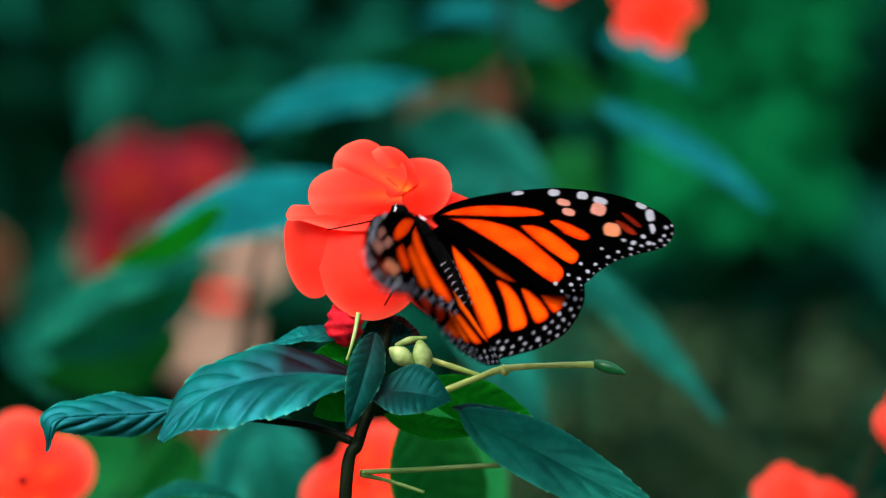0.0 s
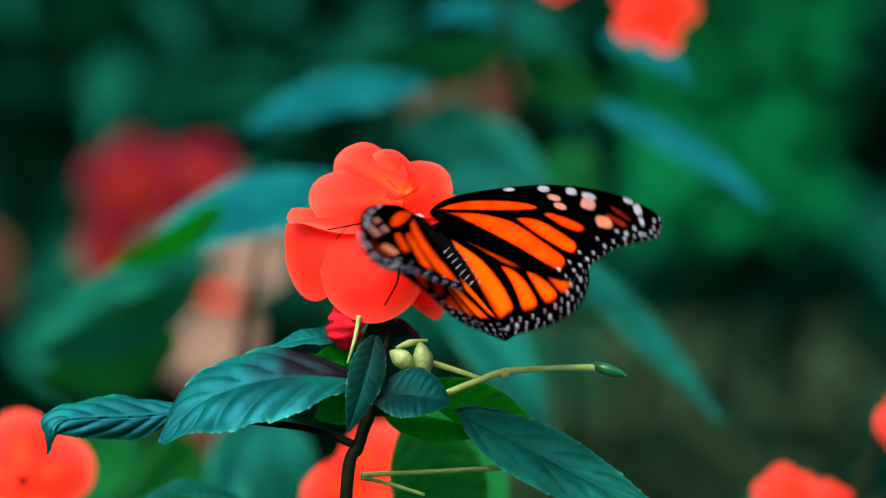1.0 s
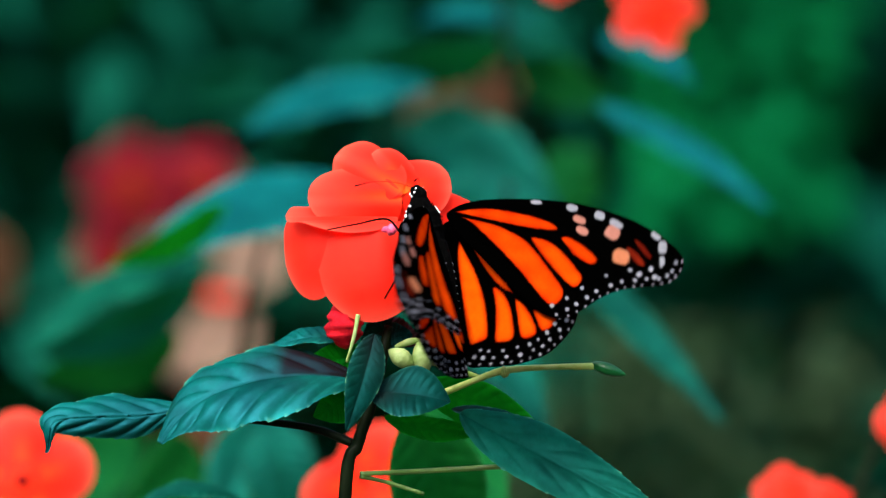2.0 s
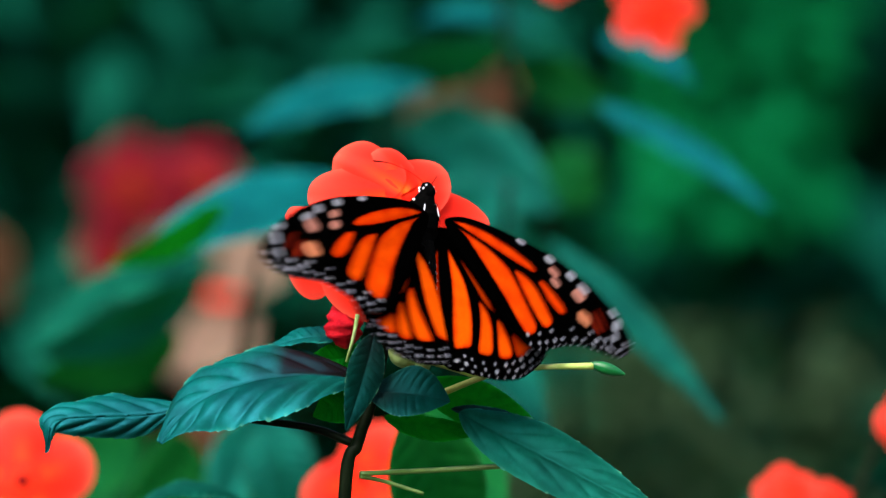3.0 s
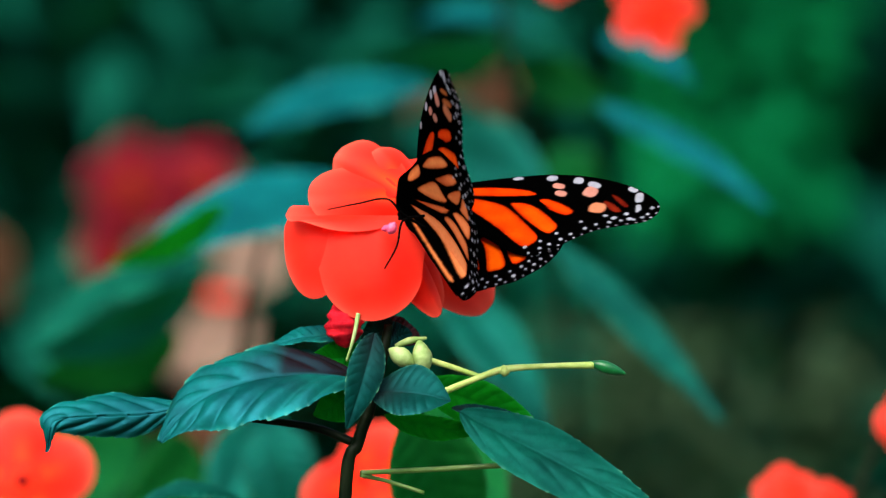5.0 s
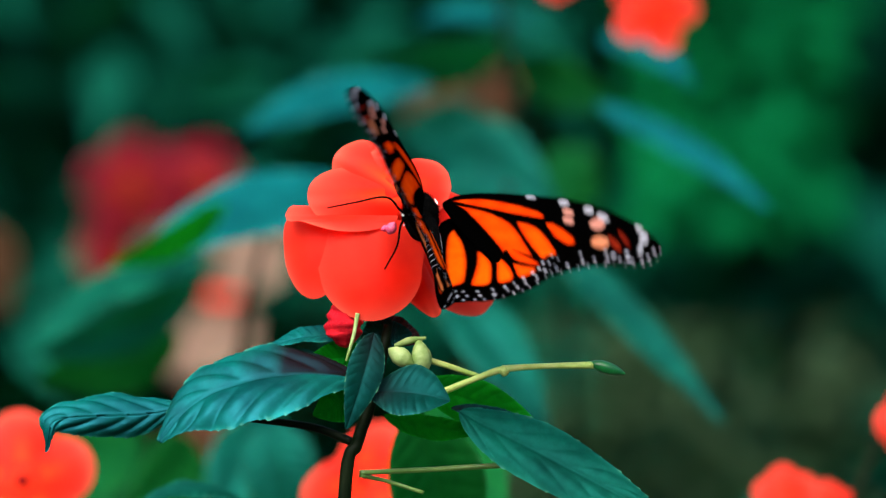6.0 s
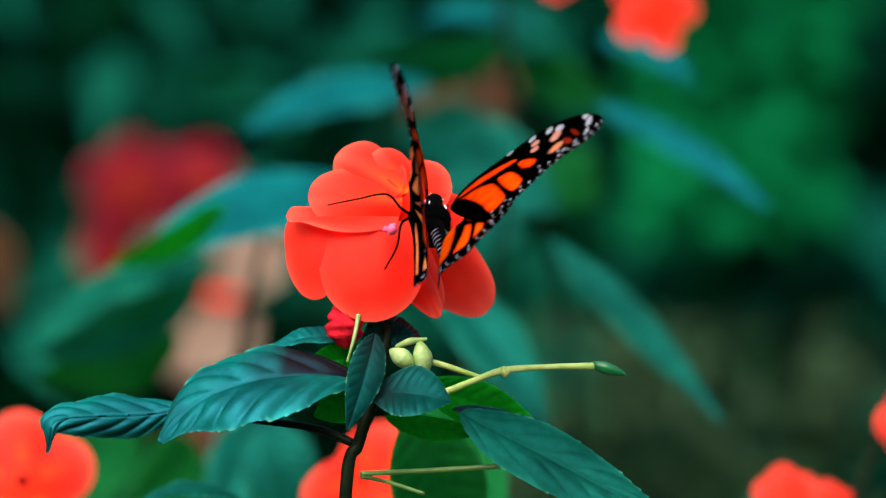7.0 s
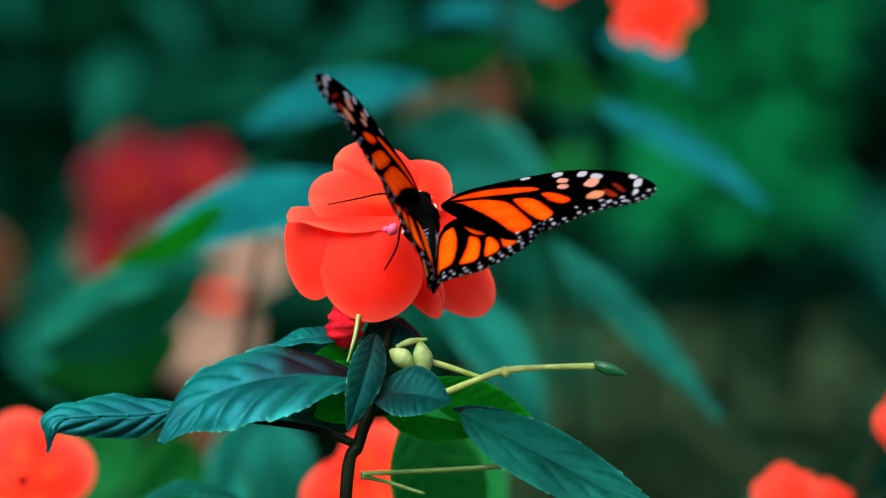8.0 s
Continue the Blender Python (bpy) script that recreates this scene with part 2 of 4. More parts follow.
def blade_mesh(name, rib, width, far_side, near_side, wide=0.45, pleat=0.6, droop=0.0, teeth=15, seed=0, veins=9.0, near=1.0, blush_shade=0.0):
    """A toothed leaf along its midrib (world places from the stalk to the tip). far_side and near_side: the ways in
    which the two halves leave the midrib, each at the stalk and at the tip; droop: how far the rims bend down, as a
    share of the half's width; near: the near half's width as a share of the far one's; blush_shade: the purple tint and
    painted shade near the stalk."""
    nu, nv = 8 * teeth + 1, 41
    P = spline(rib, nu)
    T = np.gradient(P, axis=0)
    step = np.linalg.norm(T, axis=1)
    T /= step[:, None]
    s = (np.concatenate([[0], np.cumsum(step)[:-1]]) / np.sum(step[:-1]))[:, None]
    L = float(np.sum(step))
    x = np.linspace(-1, 1, nv)[None, :]
    rng = random.Random(seed)
    ph = rng.random() * 6
    k = math.log(0.5) / math.log(wide)
    half = width * 0.5 * np.sin(math.pi * np.clip(s, 0, 1) ** k) ** 0.85 * (1 - 0.2 * s ** 2) + 0.0002
    half = half * (1 + 0.03 * np.sin(13 * s + ph + 1.5 * np.sign(x))) * np.where(x < 0, near, 1.0)
    place = s * teeth + 0.25 * np.sin(s * 23 + ph) + 0.15 * np.sin(s * 51 + 2 * ph)
    size = np.array([rng.uniform(0.35, 1.0) for _ in range(teeth + 3)])[np.clip(place, 0, teeth + 2).astype(int)]
    saw = size * (place % 1.0) ** 2
    rim = (np.abs(x) > 0.99) * np.sin(math.pi * s) ** 0.3
    xs = half * np.abs(x) + rim * saw * 0.032 * width
    sides = []
    for a, b in (near_side, far_side):
        d = np.array(a)[None] * (1 - s) + np.array(b)[None] * s
        d = d - np.sum(d * T, 1)[:, None] * T
        sides.append(d / np.linalg.norm(d, axis=1)[:, None])
    D = np.where((x < 0)[..., None], sides[0][:, None], sides[1][:, None])
    N = np.cross(T[:, None], D)
    N = N / np.linalg.norm(N, axis=2)[..., None]
    N = N * np.where(x < 0, -1, 1)[..., None]
    if np.mean(N[:, :, 2]) < 0:
        N = -N
    q = (s * veins - 1.5 * np.abs(x) ** 1.15 + 0.16 * np.sin(8 * s + ph + 0.9 * np.sign(x))) * math.pi * 2
    vein = np.clip(np.cos(q), 0, 1) ** 4 * np.clip(1.15 - np.abs(x), 0, 1)
    mid = np.exp(-(xs / (0.010 * L)) ** 2)
    bulge = np.abs(np.sin(q * 0.5)) ** 0.7
    up = pleat * MM * ((1.1 * bulge - 0.6) * np.clip(np.abs(x) * 2.5, 0, 1) * np.clip(5 * (1 - s), 0, 1) * np.clip(6 * s, 0, 1) * (0.45 + 0.55 * np.clip(3.2 * (1 - np.abs(x)), 0, 1)) - 0.5 * mid)
    up = up + pleat * MM * 0.5 * np.abs(x) ** 3 * np.sin(s * 17 + ph + 2 * x) + half * 0.07 * np.sin(math.pi * np.abs(x)) - droop * half * np.abs(x) ** 2.5
    fwd = 0.12 * L * np.abs(x) * s * (1 - s)
    xyz = P[:, None] + fwd[..., None] * T[:, None] + xs[..., None] * D + up[..., None] * N
    me = grid_mesh(name, xyz, nu, nv, np.clip(mid * 0.2 + 0.25 * vein, 0, 1))
    for key, val in (("tooth", rim * np.clip(1.5 * saw - 0.3, 0, 0.9)), ("edge", np.abs(x) ** 14 * (0.55 + 0.45 * np.sin(s * 19 + ph))),
                     ("blush_shade", blush_shade * np.clip(2.4 * np.exp(-(s / 0.34) ** 3) * (1.1 - 0.8 * np.abs(x)) - 0.15 * np.cos(34 * s), 0, 1) * np.where(x > 0, 1.0, 0.2))):
        a = me.attributes.new(key, "FLOAT", "POINT")
        a.data.foreach_set("value", (val + 0 * xs).reshape(-1).astype(np.float32))
    return me


def petal_mesh(name, base, tip, width, face, cup=0.0, bend=0.0, notch=0.05, wave=0.4, fat=0.56, heel=0.1, curl=0.0, throat=0.6, pale=(0.0, 0.26), seed=0):
    """A broad rounded petal from its narrow base to its slightly notched tip. cup and bend (shares) bow it, face is the
    way its upper side looks, pale: how far sky light is painted in as paler pink at its base and at its tip.
    """
    base, tip, face = Vector(base), Vector(tip), Vector(face)
    ax = tip - base
    L = ax.length
    ax.normalize()
    nz = (face - ax * face.dot(ax)).normalized()
    sd = ax.cross(nz)
    nu, nv = 45, 33
    s = (0.5 - 0.5 * np.cos(np.linspace(0, math.pi, nu)))[:, None]
    x = np.sin(np.linspace(-1, 1, nv) * math.pi / 2)[None, :]
    rng = random.Random(seed + 7)
    a, b = rng.random() * 6, rng.random() * 6
    e = np.where(s < fat, (fat - s) / fat, (s - fat) / (1 - fat))
    half = width * 0.5 * np.sqrt(np.clip(1 - e ** 2.2, 0, 1)) + width * 0.5 * heel * (1 - s) ** 3
    xs = half * x * (1 + 0.03 * np.sin(9 * s + a))
    fwd = L * s - L * notch * np.exp(-(x / 0.3) ** 2) * s ** 5 + 0 * x
    r = xs / (width * 0.5)
    up = L * (bend * s ** 2) + cup * width * 0.5 * r ** 2 + wave * MM * s ** 2 * np.sin(4.2 * r + a + 2 * s) + 0.3 * wave * MM * s ** 3 * np.sin(11 * r + b)
    up = up - curl * L * np.clip((s - 0.6) / 0.4, 0, 1) ** 2 - 0.5 * MM * np.exp(-(r / 0.16) ** 2) * (1 - s) ** 2
    up = up + np.clip(np.cos(r * 26 + 2 * s), 0, 1) ** 6 * 0.008 * MM * s
    xyz = (np.array(base)[None, None] + fwd[..., None] * np.array(ax) + xs[..., None] * np.array(sd) + up[..., None] * np.array(nz))
    vein = np.exp(-(r / 0.20) ** 2) * np.clip(1 - s * 1.3, 0, 1) ** 1.5 * throat
    me = grid_mesh(name, xyz, nu, nv, vein + 0 * xs)
    # painted light: glow through the rims, highlight at base and tip
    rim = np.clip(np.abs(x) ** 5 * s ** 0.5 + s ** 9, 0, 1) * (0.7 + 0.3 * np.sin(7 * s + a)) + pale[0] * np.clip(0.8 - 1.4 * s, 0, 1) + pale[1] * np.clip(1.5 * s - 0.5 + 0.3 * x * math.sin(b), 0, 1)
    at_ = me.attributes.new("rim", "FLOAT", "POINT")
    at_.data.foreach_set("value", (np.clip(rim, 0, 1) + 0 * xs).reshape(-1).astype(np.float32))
    return me


def drop_mesh(name, a, b, r, fat=0.5, lump=0.0, seed=0):
    """A bud or pod: a spindle from a to b, thickest at the share fat."""
    n = 22
    s = np.linspace(0, 1, n)
    rad = [max(1e-5, r * math.sin(math.pi * v ** (math.log(0.5) / math.log(fat))) ** 0.75) for v in s]
    P = [Vector(a).lerp(Vector(b), v) for v in s]
    return tube(name, P, rad, n, 14, lump)


# ---- setting ----
def build_ground():
    n = 60
    xs = np.linspace(-1, 1, n)
    xs = np.sign(xs) * np.abs(xs) ** 3 * 60
    X, Y = np.meshgrid(xs, xs + 1.0)
    Z = 0.012 * np.sin(X * 9) * np.cos(Y * 7) * np.exp(-(X ** 2 + Y ** 2) / 9)
    me = grid_mesh("ground", np.stack([X, Y, Z], -1), n, n)
    me.materials.append(GROUND)
    tagged(new("ground", me), "dark bare garden soil under the plants", "ground", kind="structure")


def leaf_mass(name, label, mat, n, box, size, seed, hole=-0.12):
    """Far shrubbery, out of focus: leaves too many to count, in one mesh. box: x, y and z from and to, metres."""
    rng = np.random.default_rng(seed)
    v, f = [], []
    for i in range(n):
        x, y, z = rng.uniform(*box[0]), rng.uniform(*box[1]), rng.uniform(*box[2])
        if noise.noise(Vector(((x - 0.09) * 2.6, y * 1.3, (z - 0.03) * 2.6 + seed))) < hole:
            continue
        L = rng.uniform(*size)
        a = rng.uniform(0, 2 * math.pi)
        d = Vector((math.cos(a), 0.6 * math.sin(a), rng.uniform(-0.9, 0.15))).normalized()
        up = Vector((rng.normal(0, 0.35), rng.normal(0, 0.35) - 0.4, 1)).normalized()
        sd = d.cross(up).normalized()
        nz = sd.cross(d)
        p = Vector((x, y, z))
        b = len(v)
        w = L * 0.2
        v += [tuple(p), tuple(p + d * L * 0.45 + sd * w + nz * w * 0.5), tuple(p + d * L * 0.5), tuple(p + d * L * 0.45 - sd * w + nz * w * 0.5), tuple(p + d * L - nz * 0.15 * L)]
        f += [(b, b + 2, b + 1), (b, b + 3, b + 2), (b + 1, b + 2, b + 4), (b + 2, b + 3, b + 4)]
    me = bpy.data.meshes.new(name)
    me.from_pydata(v, [], f)
    me.materials.append(mat)
    tagged(new(name, me), label, "shrubbery", kind="stuff")


def build_hedge():
    leaf_mass("shrubbery", "dense dark green shrubbery far behind the flowers", HEDGE, 30000, ((-1.5, 1.5), (2.0, 3.2), (0.0, 2.2)), (0.07, 0.14), 4)
    leaf_mass("bright_bush", "bright green bush behind the flowers", BUSH, 3800, ((0.150, 0.250), (1.88, 2.12), (0.77, 1.10)), (0.02, 0.045), 5, -0.28)
    # added leaves in place of the dim earth-coloured ground far behind
    leaf_mass("dead_leaves", "dark foliage standing in for far low earth behind the flowers", LEAF_LOW, 1400, ((0.04, 0.27), (1.6, 2.05), (0.0, 0.71)), (0.02, 0.06), 6, -1.0)


def build_backdrop():
    """An added curved bank that closes the view behind the shrubbery; its unseen side around the camera shapes the
    light.
    """
    a = np.linspace(0, 2 * math.pi, 97)
    z = np.linspace(-0.2, 2.6, 15)
    A, Z = np.meshgrid(a, z)
    R = 3.4 + 0.15 * np.sin(A * 9) + 0.1 * np.sin(Z * 5 + A * 4)
    # the unseen camera side: distance and height set the low fill light
    R = R + 2.2 * (np.sin(A) < 0.2)
    Z = Z * np.where(np.sin(A) < 0.2, 0.75, 1.0)
    me = grid_mesh("backdrop", np.stack([R * np.cos(A), 0.3 + R * np.sin(A), Z], -1), 15, 97)
    me.materials.append(HEDGE)
    tagged(new("backdrop", me), "added dark green bank that closes the view and shapes the light", "foliage", kind="structure")


build_ground()
build_hedge()
build_backdrop()


# ---- the plant in front ----
plant = thing("impatiens_plant", "impatiens plant with dark stem, teal leaves and coral blossom", "plant", Vector((-0.02, 0.012, 0.0)))
PB = Matrix.Translation(-Vector((-0.02, 0.012, 0.0)))


def grow(name, me, mat, parent=None, label=""):
    """A part of the front plant, from a mesh in world places."""
    me.transform(PB)
    return part(name, me, mat, parent or plant, label)


def build_plant():
    grow("stem", tube("stem", [(-0.02, 0.012, 0.0), at(-27, -400, 8), at(-24, -150, 4), at(-21, -56), at(-18, -41), at(-15.6, -34), at(-13, -24, 1), at(-11.5, -16, 2)],
                      [2.2e-3, 2.0e-3, 1.6e-3, 1.35e-3, 1.3e-3, 1.2e-3, 1.0e-3], 90, 14, 0.03), STEM, label="dark green juicy stem")
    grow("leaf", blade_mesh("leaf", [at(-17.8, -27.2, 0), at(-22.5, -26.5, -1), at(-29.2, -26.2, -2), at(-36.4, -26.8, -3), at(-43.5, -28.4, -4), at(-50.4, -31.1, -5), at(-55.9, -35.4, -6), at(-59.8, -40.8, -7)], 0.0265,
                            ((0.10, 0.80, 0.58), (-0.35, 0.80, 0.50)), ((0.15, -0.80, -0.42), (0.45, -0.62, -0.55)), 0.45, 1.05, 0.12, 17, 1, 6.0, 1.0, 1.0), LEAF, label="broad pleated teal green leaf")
    grow("leaf", blade_mesh("leaf", [at(-56.3, -33.9, 6), at(-63.0, -34.9, 5), at(-70.4, -35.2, 4), at(-76.9, -35.4, 3), at(-81.8, -36.0, 2), at(-83.7, -38.3, 1), at(-84.3, -43.1, 1)], 0.0190,
                            ((0.0, 0.86, 0.50), (-0.3, 0.86, 0.40)), ((0.0, 0.25, -1.0), (0.2, 0.3, -0.95)), 0.40, 0.85, 0.05, 15, 2, 6.0, 0.55), LEAF)
    grow("leaf", blade_mesh("leaf", [at(3.7, -34.4, 2), at(10.3, -38.0, 1), at(18.7, -42.2, 0), at(28.3, -47.2, -2), at(37.8, -52.2, -4), at(48.4, -57.7, -6)], 0.0150,
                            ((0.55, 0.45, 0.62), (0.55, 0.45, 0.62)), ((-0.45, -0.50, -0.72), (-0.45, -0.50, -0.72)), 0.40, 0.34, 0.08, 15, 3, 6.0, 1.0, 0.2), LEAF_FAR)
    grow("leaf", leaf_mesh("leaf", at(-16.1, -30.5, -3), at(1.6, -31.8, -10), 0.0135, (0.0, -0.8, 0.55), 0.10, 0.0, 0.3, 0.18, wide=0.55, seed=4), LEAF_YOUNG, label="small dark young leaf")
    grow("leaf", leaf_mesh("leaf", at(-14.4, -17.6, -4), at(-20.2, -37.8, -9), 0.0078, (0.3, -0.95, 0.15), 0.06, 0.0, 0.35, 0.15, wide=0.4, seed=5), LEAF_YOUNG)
    grow("leaf", leaf_mesh("leaf", at(-5.3, -28.6, 8), at(20.9, -38.2, 12), 0.0105, (0.1, -0.95, -0.3), -0.05, 0.0, 0.15, 0.3, wide=0.45, seed=6), LEAF_FRESH, label="fresh green leaf seen from below")
    grow("leaf", leaf_mesh("leaf", at(-19.1, -19.1, 6), at(-38.3, -21.7, 9), 0.0085, (0, -0.4, 0.9), 0.10, 0.0, 0.3, 0.4, seed=7), LEAF)
    grow("leaf", leaf_mesh("leaf", at(-16.1, -22.1, 6), at(-29.3, -23.9, 6), 0.0080, (0, -0.9, -0.3), 0.05, 0.0, 0.2, 0.3, seed=8), LEAF_FRESH)
    grow("leaf", leaf_mesh("leaf", at(-17.3, -29.9, 4), at(-27.5, -35.3, 2), 0.0090, (0, -0.9, -0.3), 0.05, 0.0, 0.2, 0.3, seed=9), LEAF_FRESH)
    grow("leaf", leaf_mesh("leaf", at(-12.5, -35.6, 10), at(10.3, -38.5, 12), 0.0070, (0, -0.7, -0.6), 0.08, 0.0, 0.2, 0.3, seed=10), LEAF_FRESH)
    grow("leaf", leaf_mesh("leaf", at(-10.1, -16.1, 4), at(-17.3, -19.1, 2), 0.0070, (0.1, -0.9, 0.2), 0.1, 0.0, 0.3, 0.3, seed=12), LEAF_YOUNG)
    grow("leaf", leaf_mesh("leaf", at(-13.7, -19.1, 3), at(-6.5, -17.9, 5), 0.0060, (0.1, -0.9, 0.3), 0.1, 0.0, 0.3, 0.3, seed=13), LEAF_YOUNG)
    grow("leaf", leaf_mesh("leaf", at(-7.1, -38.2, 90), at(6.2, -76.7, 110), 0.0230, (0, -1, 0.2), 0.05, 0.0, 0.15, 0.3, wide=0.4, seed=11), LEAF_SHADE)
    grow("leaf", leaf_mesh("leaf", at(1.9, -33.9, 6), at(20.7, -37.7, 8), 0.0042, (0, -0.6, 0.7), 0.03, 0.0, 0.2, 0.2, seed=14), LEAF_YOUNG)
    grow("twig", tube("twig", [at(-19, -41, 1), at(-28, -37.8, 3), at(-44, -35.5, 1), at(-48, -33.5, 0)], [1.0e-3, 0.8e-3, 0.6e-3], 24), STEM)
    grow("twig", tube("twig", [at(-17.5, -47.5, 2), at(-4, -47.2, 8), at(15, -46, 6)], [0.6e-3, 0.55e-3, 0.6e-3], 24), STALK_GREEN)
    grow("twig", tube("twig", [at(-17.5, -48, 2), at(-12, -49.5, 6), at(-4, -52, 6)], [0.5e-3, 0.4e-3], 20), STALK_GREEN)
    stalk = grow("bud_stalk", tube("bud_stalk", [at(0.5, -30, -2), at(7, -27.4, -2), at(13, -25.4, -2), at(22, -24.7, -2), at(32, -24.5, -2)], [0.75e-3, 0.65e-3, 0.8e-3, 0.6e-3, 0.8e-3], 40, 12), STALK, label="pale green flower stalk")
    grow("knot", drop_mesh("knot", at(12, -25.9, -2), at(14.5, -25.4, -2), 1.25e-3, 0.4, 0.06), STALK, stalk)
    grow("bud", drop_mesh("bud", at(31.2, -23.9, -2), at(38.9, -26.4, -2), 1.35e-3, 0.45), BUD, stalk, "glossy green closed bud")
    grow("bud_stalk", tube("bud_stalk", [at(-3, -23.5, 1), at(2, -25, 1), at(8, -27, 0)], [0.7e-3, 0.55e-3], 20), STALK)
    grow("calyx", drop_mesh("calyx", at(-11.5, -21, -1), at(-6.0, -24.5, -2), 2.0e-3, 0.5, 0.02), CALYX, label="pale green calyx")
    grow("calyx", drop_mesh("calyx", at(-5.2, -18.8, -1), at(-3.6, -26.2, -2), 2.1e-3, 0.55, 0.02), CALYX)
    grow("calyx", tube("calyx", [at(-10, -20.5, 0), at(-7, -19.3, -1), at(-3.4, -18.8, -1)], [0.5e-3, 0.8e-3, 0.3e-3], 16), CALYX)
    grow("spur", tube("spur", [at(-17.9, -13.5, -4), at(-18.7, -18, -4.5), at(-20.3, -23.6, -4)], [0.5e-3, 0.42e-3, 0.26e-3], 24, 10), CALYX, label="thin pale curved spur")
    grow("sepal", leaf_mesh("sepal", at(-14.7, -16.2, 4), at(-4.3, -19.7, 6), 0.0065, (0.0, -0.9, 0.4), 0.05, 0.0, 0.3, 0.5, seed=16), SEPAL, label="dark maroon withered sepal")
    grow("wilted_bud", drop_mesh("wilted_bud", at(-21.5, -9, 0), at(-20.5, -21, 0), 4.0e-3, 0.6, 0.09), WILT, label="wilted crimson crumpled bud")


def build_flower():
    """Two coral blossoms, one behind the other, each a throat with its petals."""
    front = grow("flower", drop_mesh("flower", at(-10, 3, 3), at(-13, -15, 4), 1.8e-3, 0.4), PETAL_RED, label="coral red impatiens blossom with rounded petals")

    def petal(parent, b, t, w, face, **k):
        grow("petal", petal_mesh("petal", at(*b), at(*t), w * MM, face, **k), PETAL, parent)

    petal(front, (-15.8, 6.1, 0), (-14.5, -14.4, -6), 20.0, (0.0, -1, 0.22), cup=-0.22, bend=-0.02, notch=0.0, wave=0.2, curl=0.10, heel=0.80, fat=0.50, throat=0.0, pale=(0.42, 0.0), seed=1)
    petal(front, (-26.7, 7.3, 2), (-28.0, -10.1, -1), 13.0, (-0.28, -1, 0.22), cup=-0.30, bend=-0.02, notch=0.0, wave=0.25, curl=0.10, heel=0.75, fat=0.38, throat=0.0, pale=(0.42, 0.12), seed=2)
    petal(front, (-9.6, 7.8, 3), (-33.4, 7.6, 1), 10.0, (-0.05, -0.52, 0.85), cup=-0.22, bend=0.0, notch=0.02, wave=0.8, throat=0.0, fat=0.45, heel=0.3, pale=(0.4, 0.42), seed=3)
    petal(front, (-9.5, 3.1, 4), (-0.7, -13.9, 6), 9.5, (0.35, -1, 0.1), cup=-0.25, notch=0.0, curl=0.08, throat=0.1, fat=0.40, heel=0.6, seed=4)
    petal(front, (-9.5, 2.5, 2), (-1.0, -14.3, 3), 6.5, (0.4, -1, 0.1), cup=-0.4, notch=0.0, fat=0.55, heel=0.6, throat=0.1, seed=6)
    petal(front, (-3.9, 3.5, 13), (10.3, -12.8, 22), 15.0, (0.25, -1, 0.35), cup=-0.25, notch=0.0, fat=0.52, heel=0.5, throat=0.1, seed=5)
    grow("stamen", drop_mesh("stamen", at(-11.4, 3.2, -4), at(-10.1, 5.8, -5), 1.15e-3, 0.5, 0.05), PINK, front, "pink white stamen knob")
    grow("stamen", drop_mesh("stamen", at(-13, 4.2, -3), at(-11, 4.8, -4), 0.7e-3, 0.5, 0.05), PINK, front)
    back = grow("flower", drop_mesh("flower", at(-9.5, 14, 4), at(-10, 6, 8), 1.6e-3, 0.4), PETAL_RED)
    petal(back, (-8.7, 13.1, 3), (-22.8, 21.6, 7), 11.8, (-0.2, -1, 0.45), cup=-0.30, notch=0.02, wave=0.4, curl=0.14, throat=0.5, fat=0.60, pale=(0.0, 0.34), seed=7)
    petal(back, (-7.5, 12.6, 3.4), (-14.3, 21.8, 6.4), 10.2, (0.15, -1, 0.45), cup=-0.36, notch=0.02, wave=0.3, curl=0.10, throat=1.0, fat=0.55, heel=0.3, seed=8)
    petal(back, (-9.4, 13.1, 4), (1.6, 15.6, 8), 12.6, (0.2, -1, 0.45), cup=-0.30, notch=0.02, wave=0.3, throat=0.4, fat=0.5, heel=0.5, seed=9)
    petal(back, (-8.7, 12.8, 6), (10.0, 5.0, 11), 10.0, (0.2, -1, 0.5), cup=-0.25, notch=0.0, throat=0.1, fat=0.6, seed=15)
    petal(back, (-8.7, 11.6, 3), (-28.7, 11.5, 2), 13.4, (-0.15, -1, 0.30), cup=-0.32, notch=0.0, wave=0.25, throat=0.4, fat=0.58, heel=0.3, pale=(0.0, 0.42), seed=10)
    petal(back, (-9.5, 14.0, 4), (-5.9, 5.0, 6), 10.0, (0.2, -1, 0.1), cup=-0.2, notch=0.0, throat=0.3, seed=13)


build_plant()
build_flower()


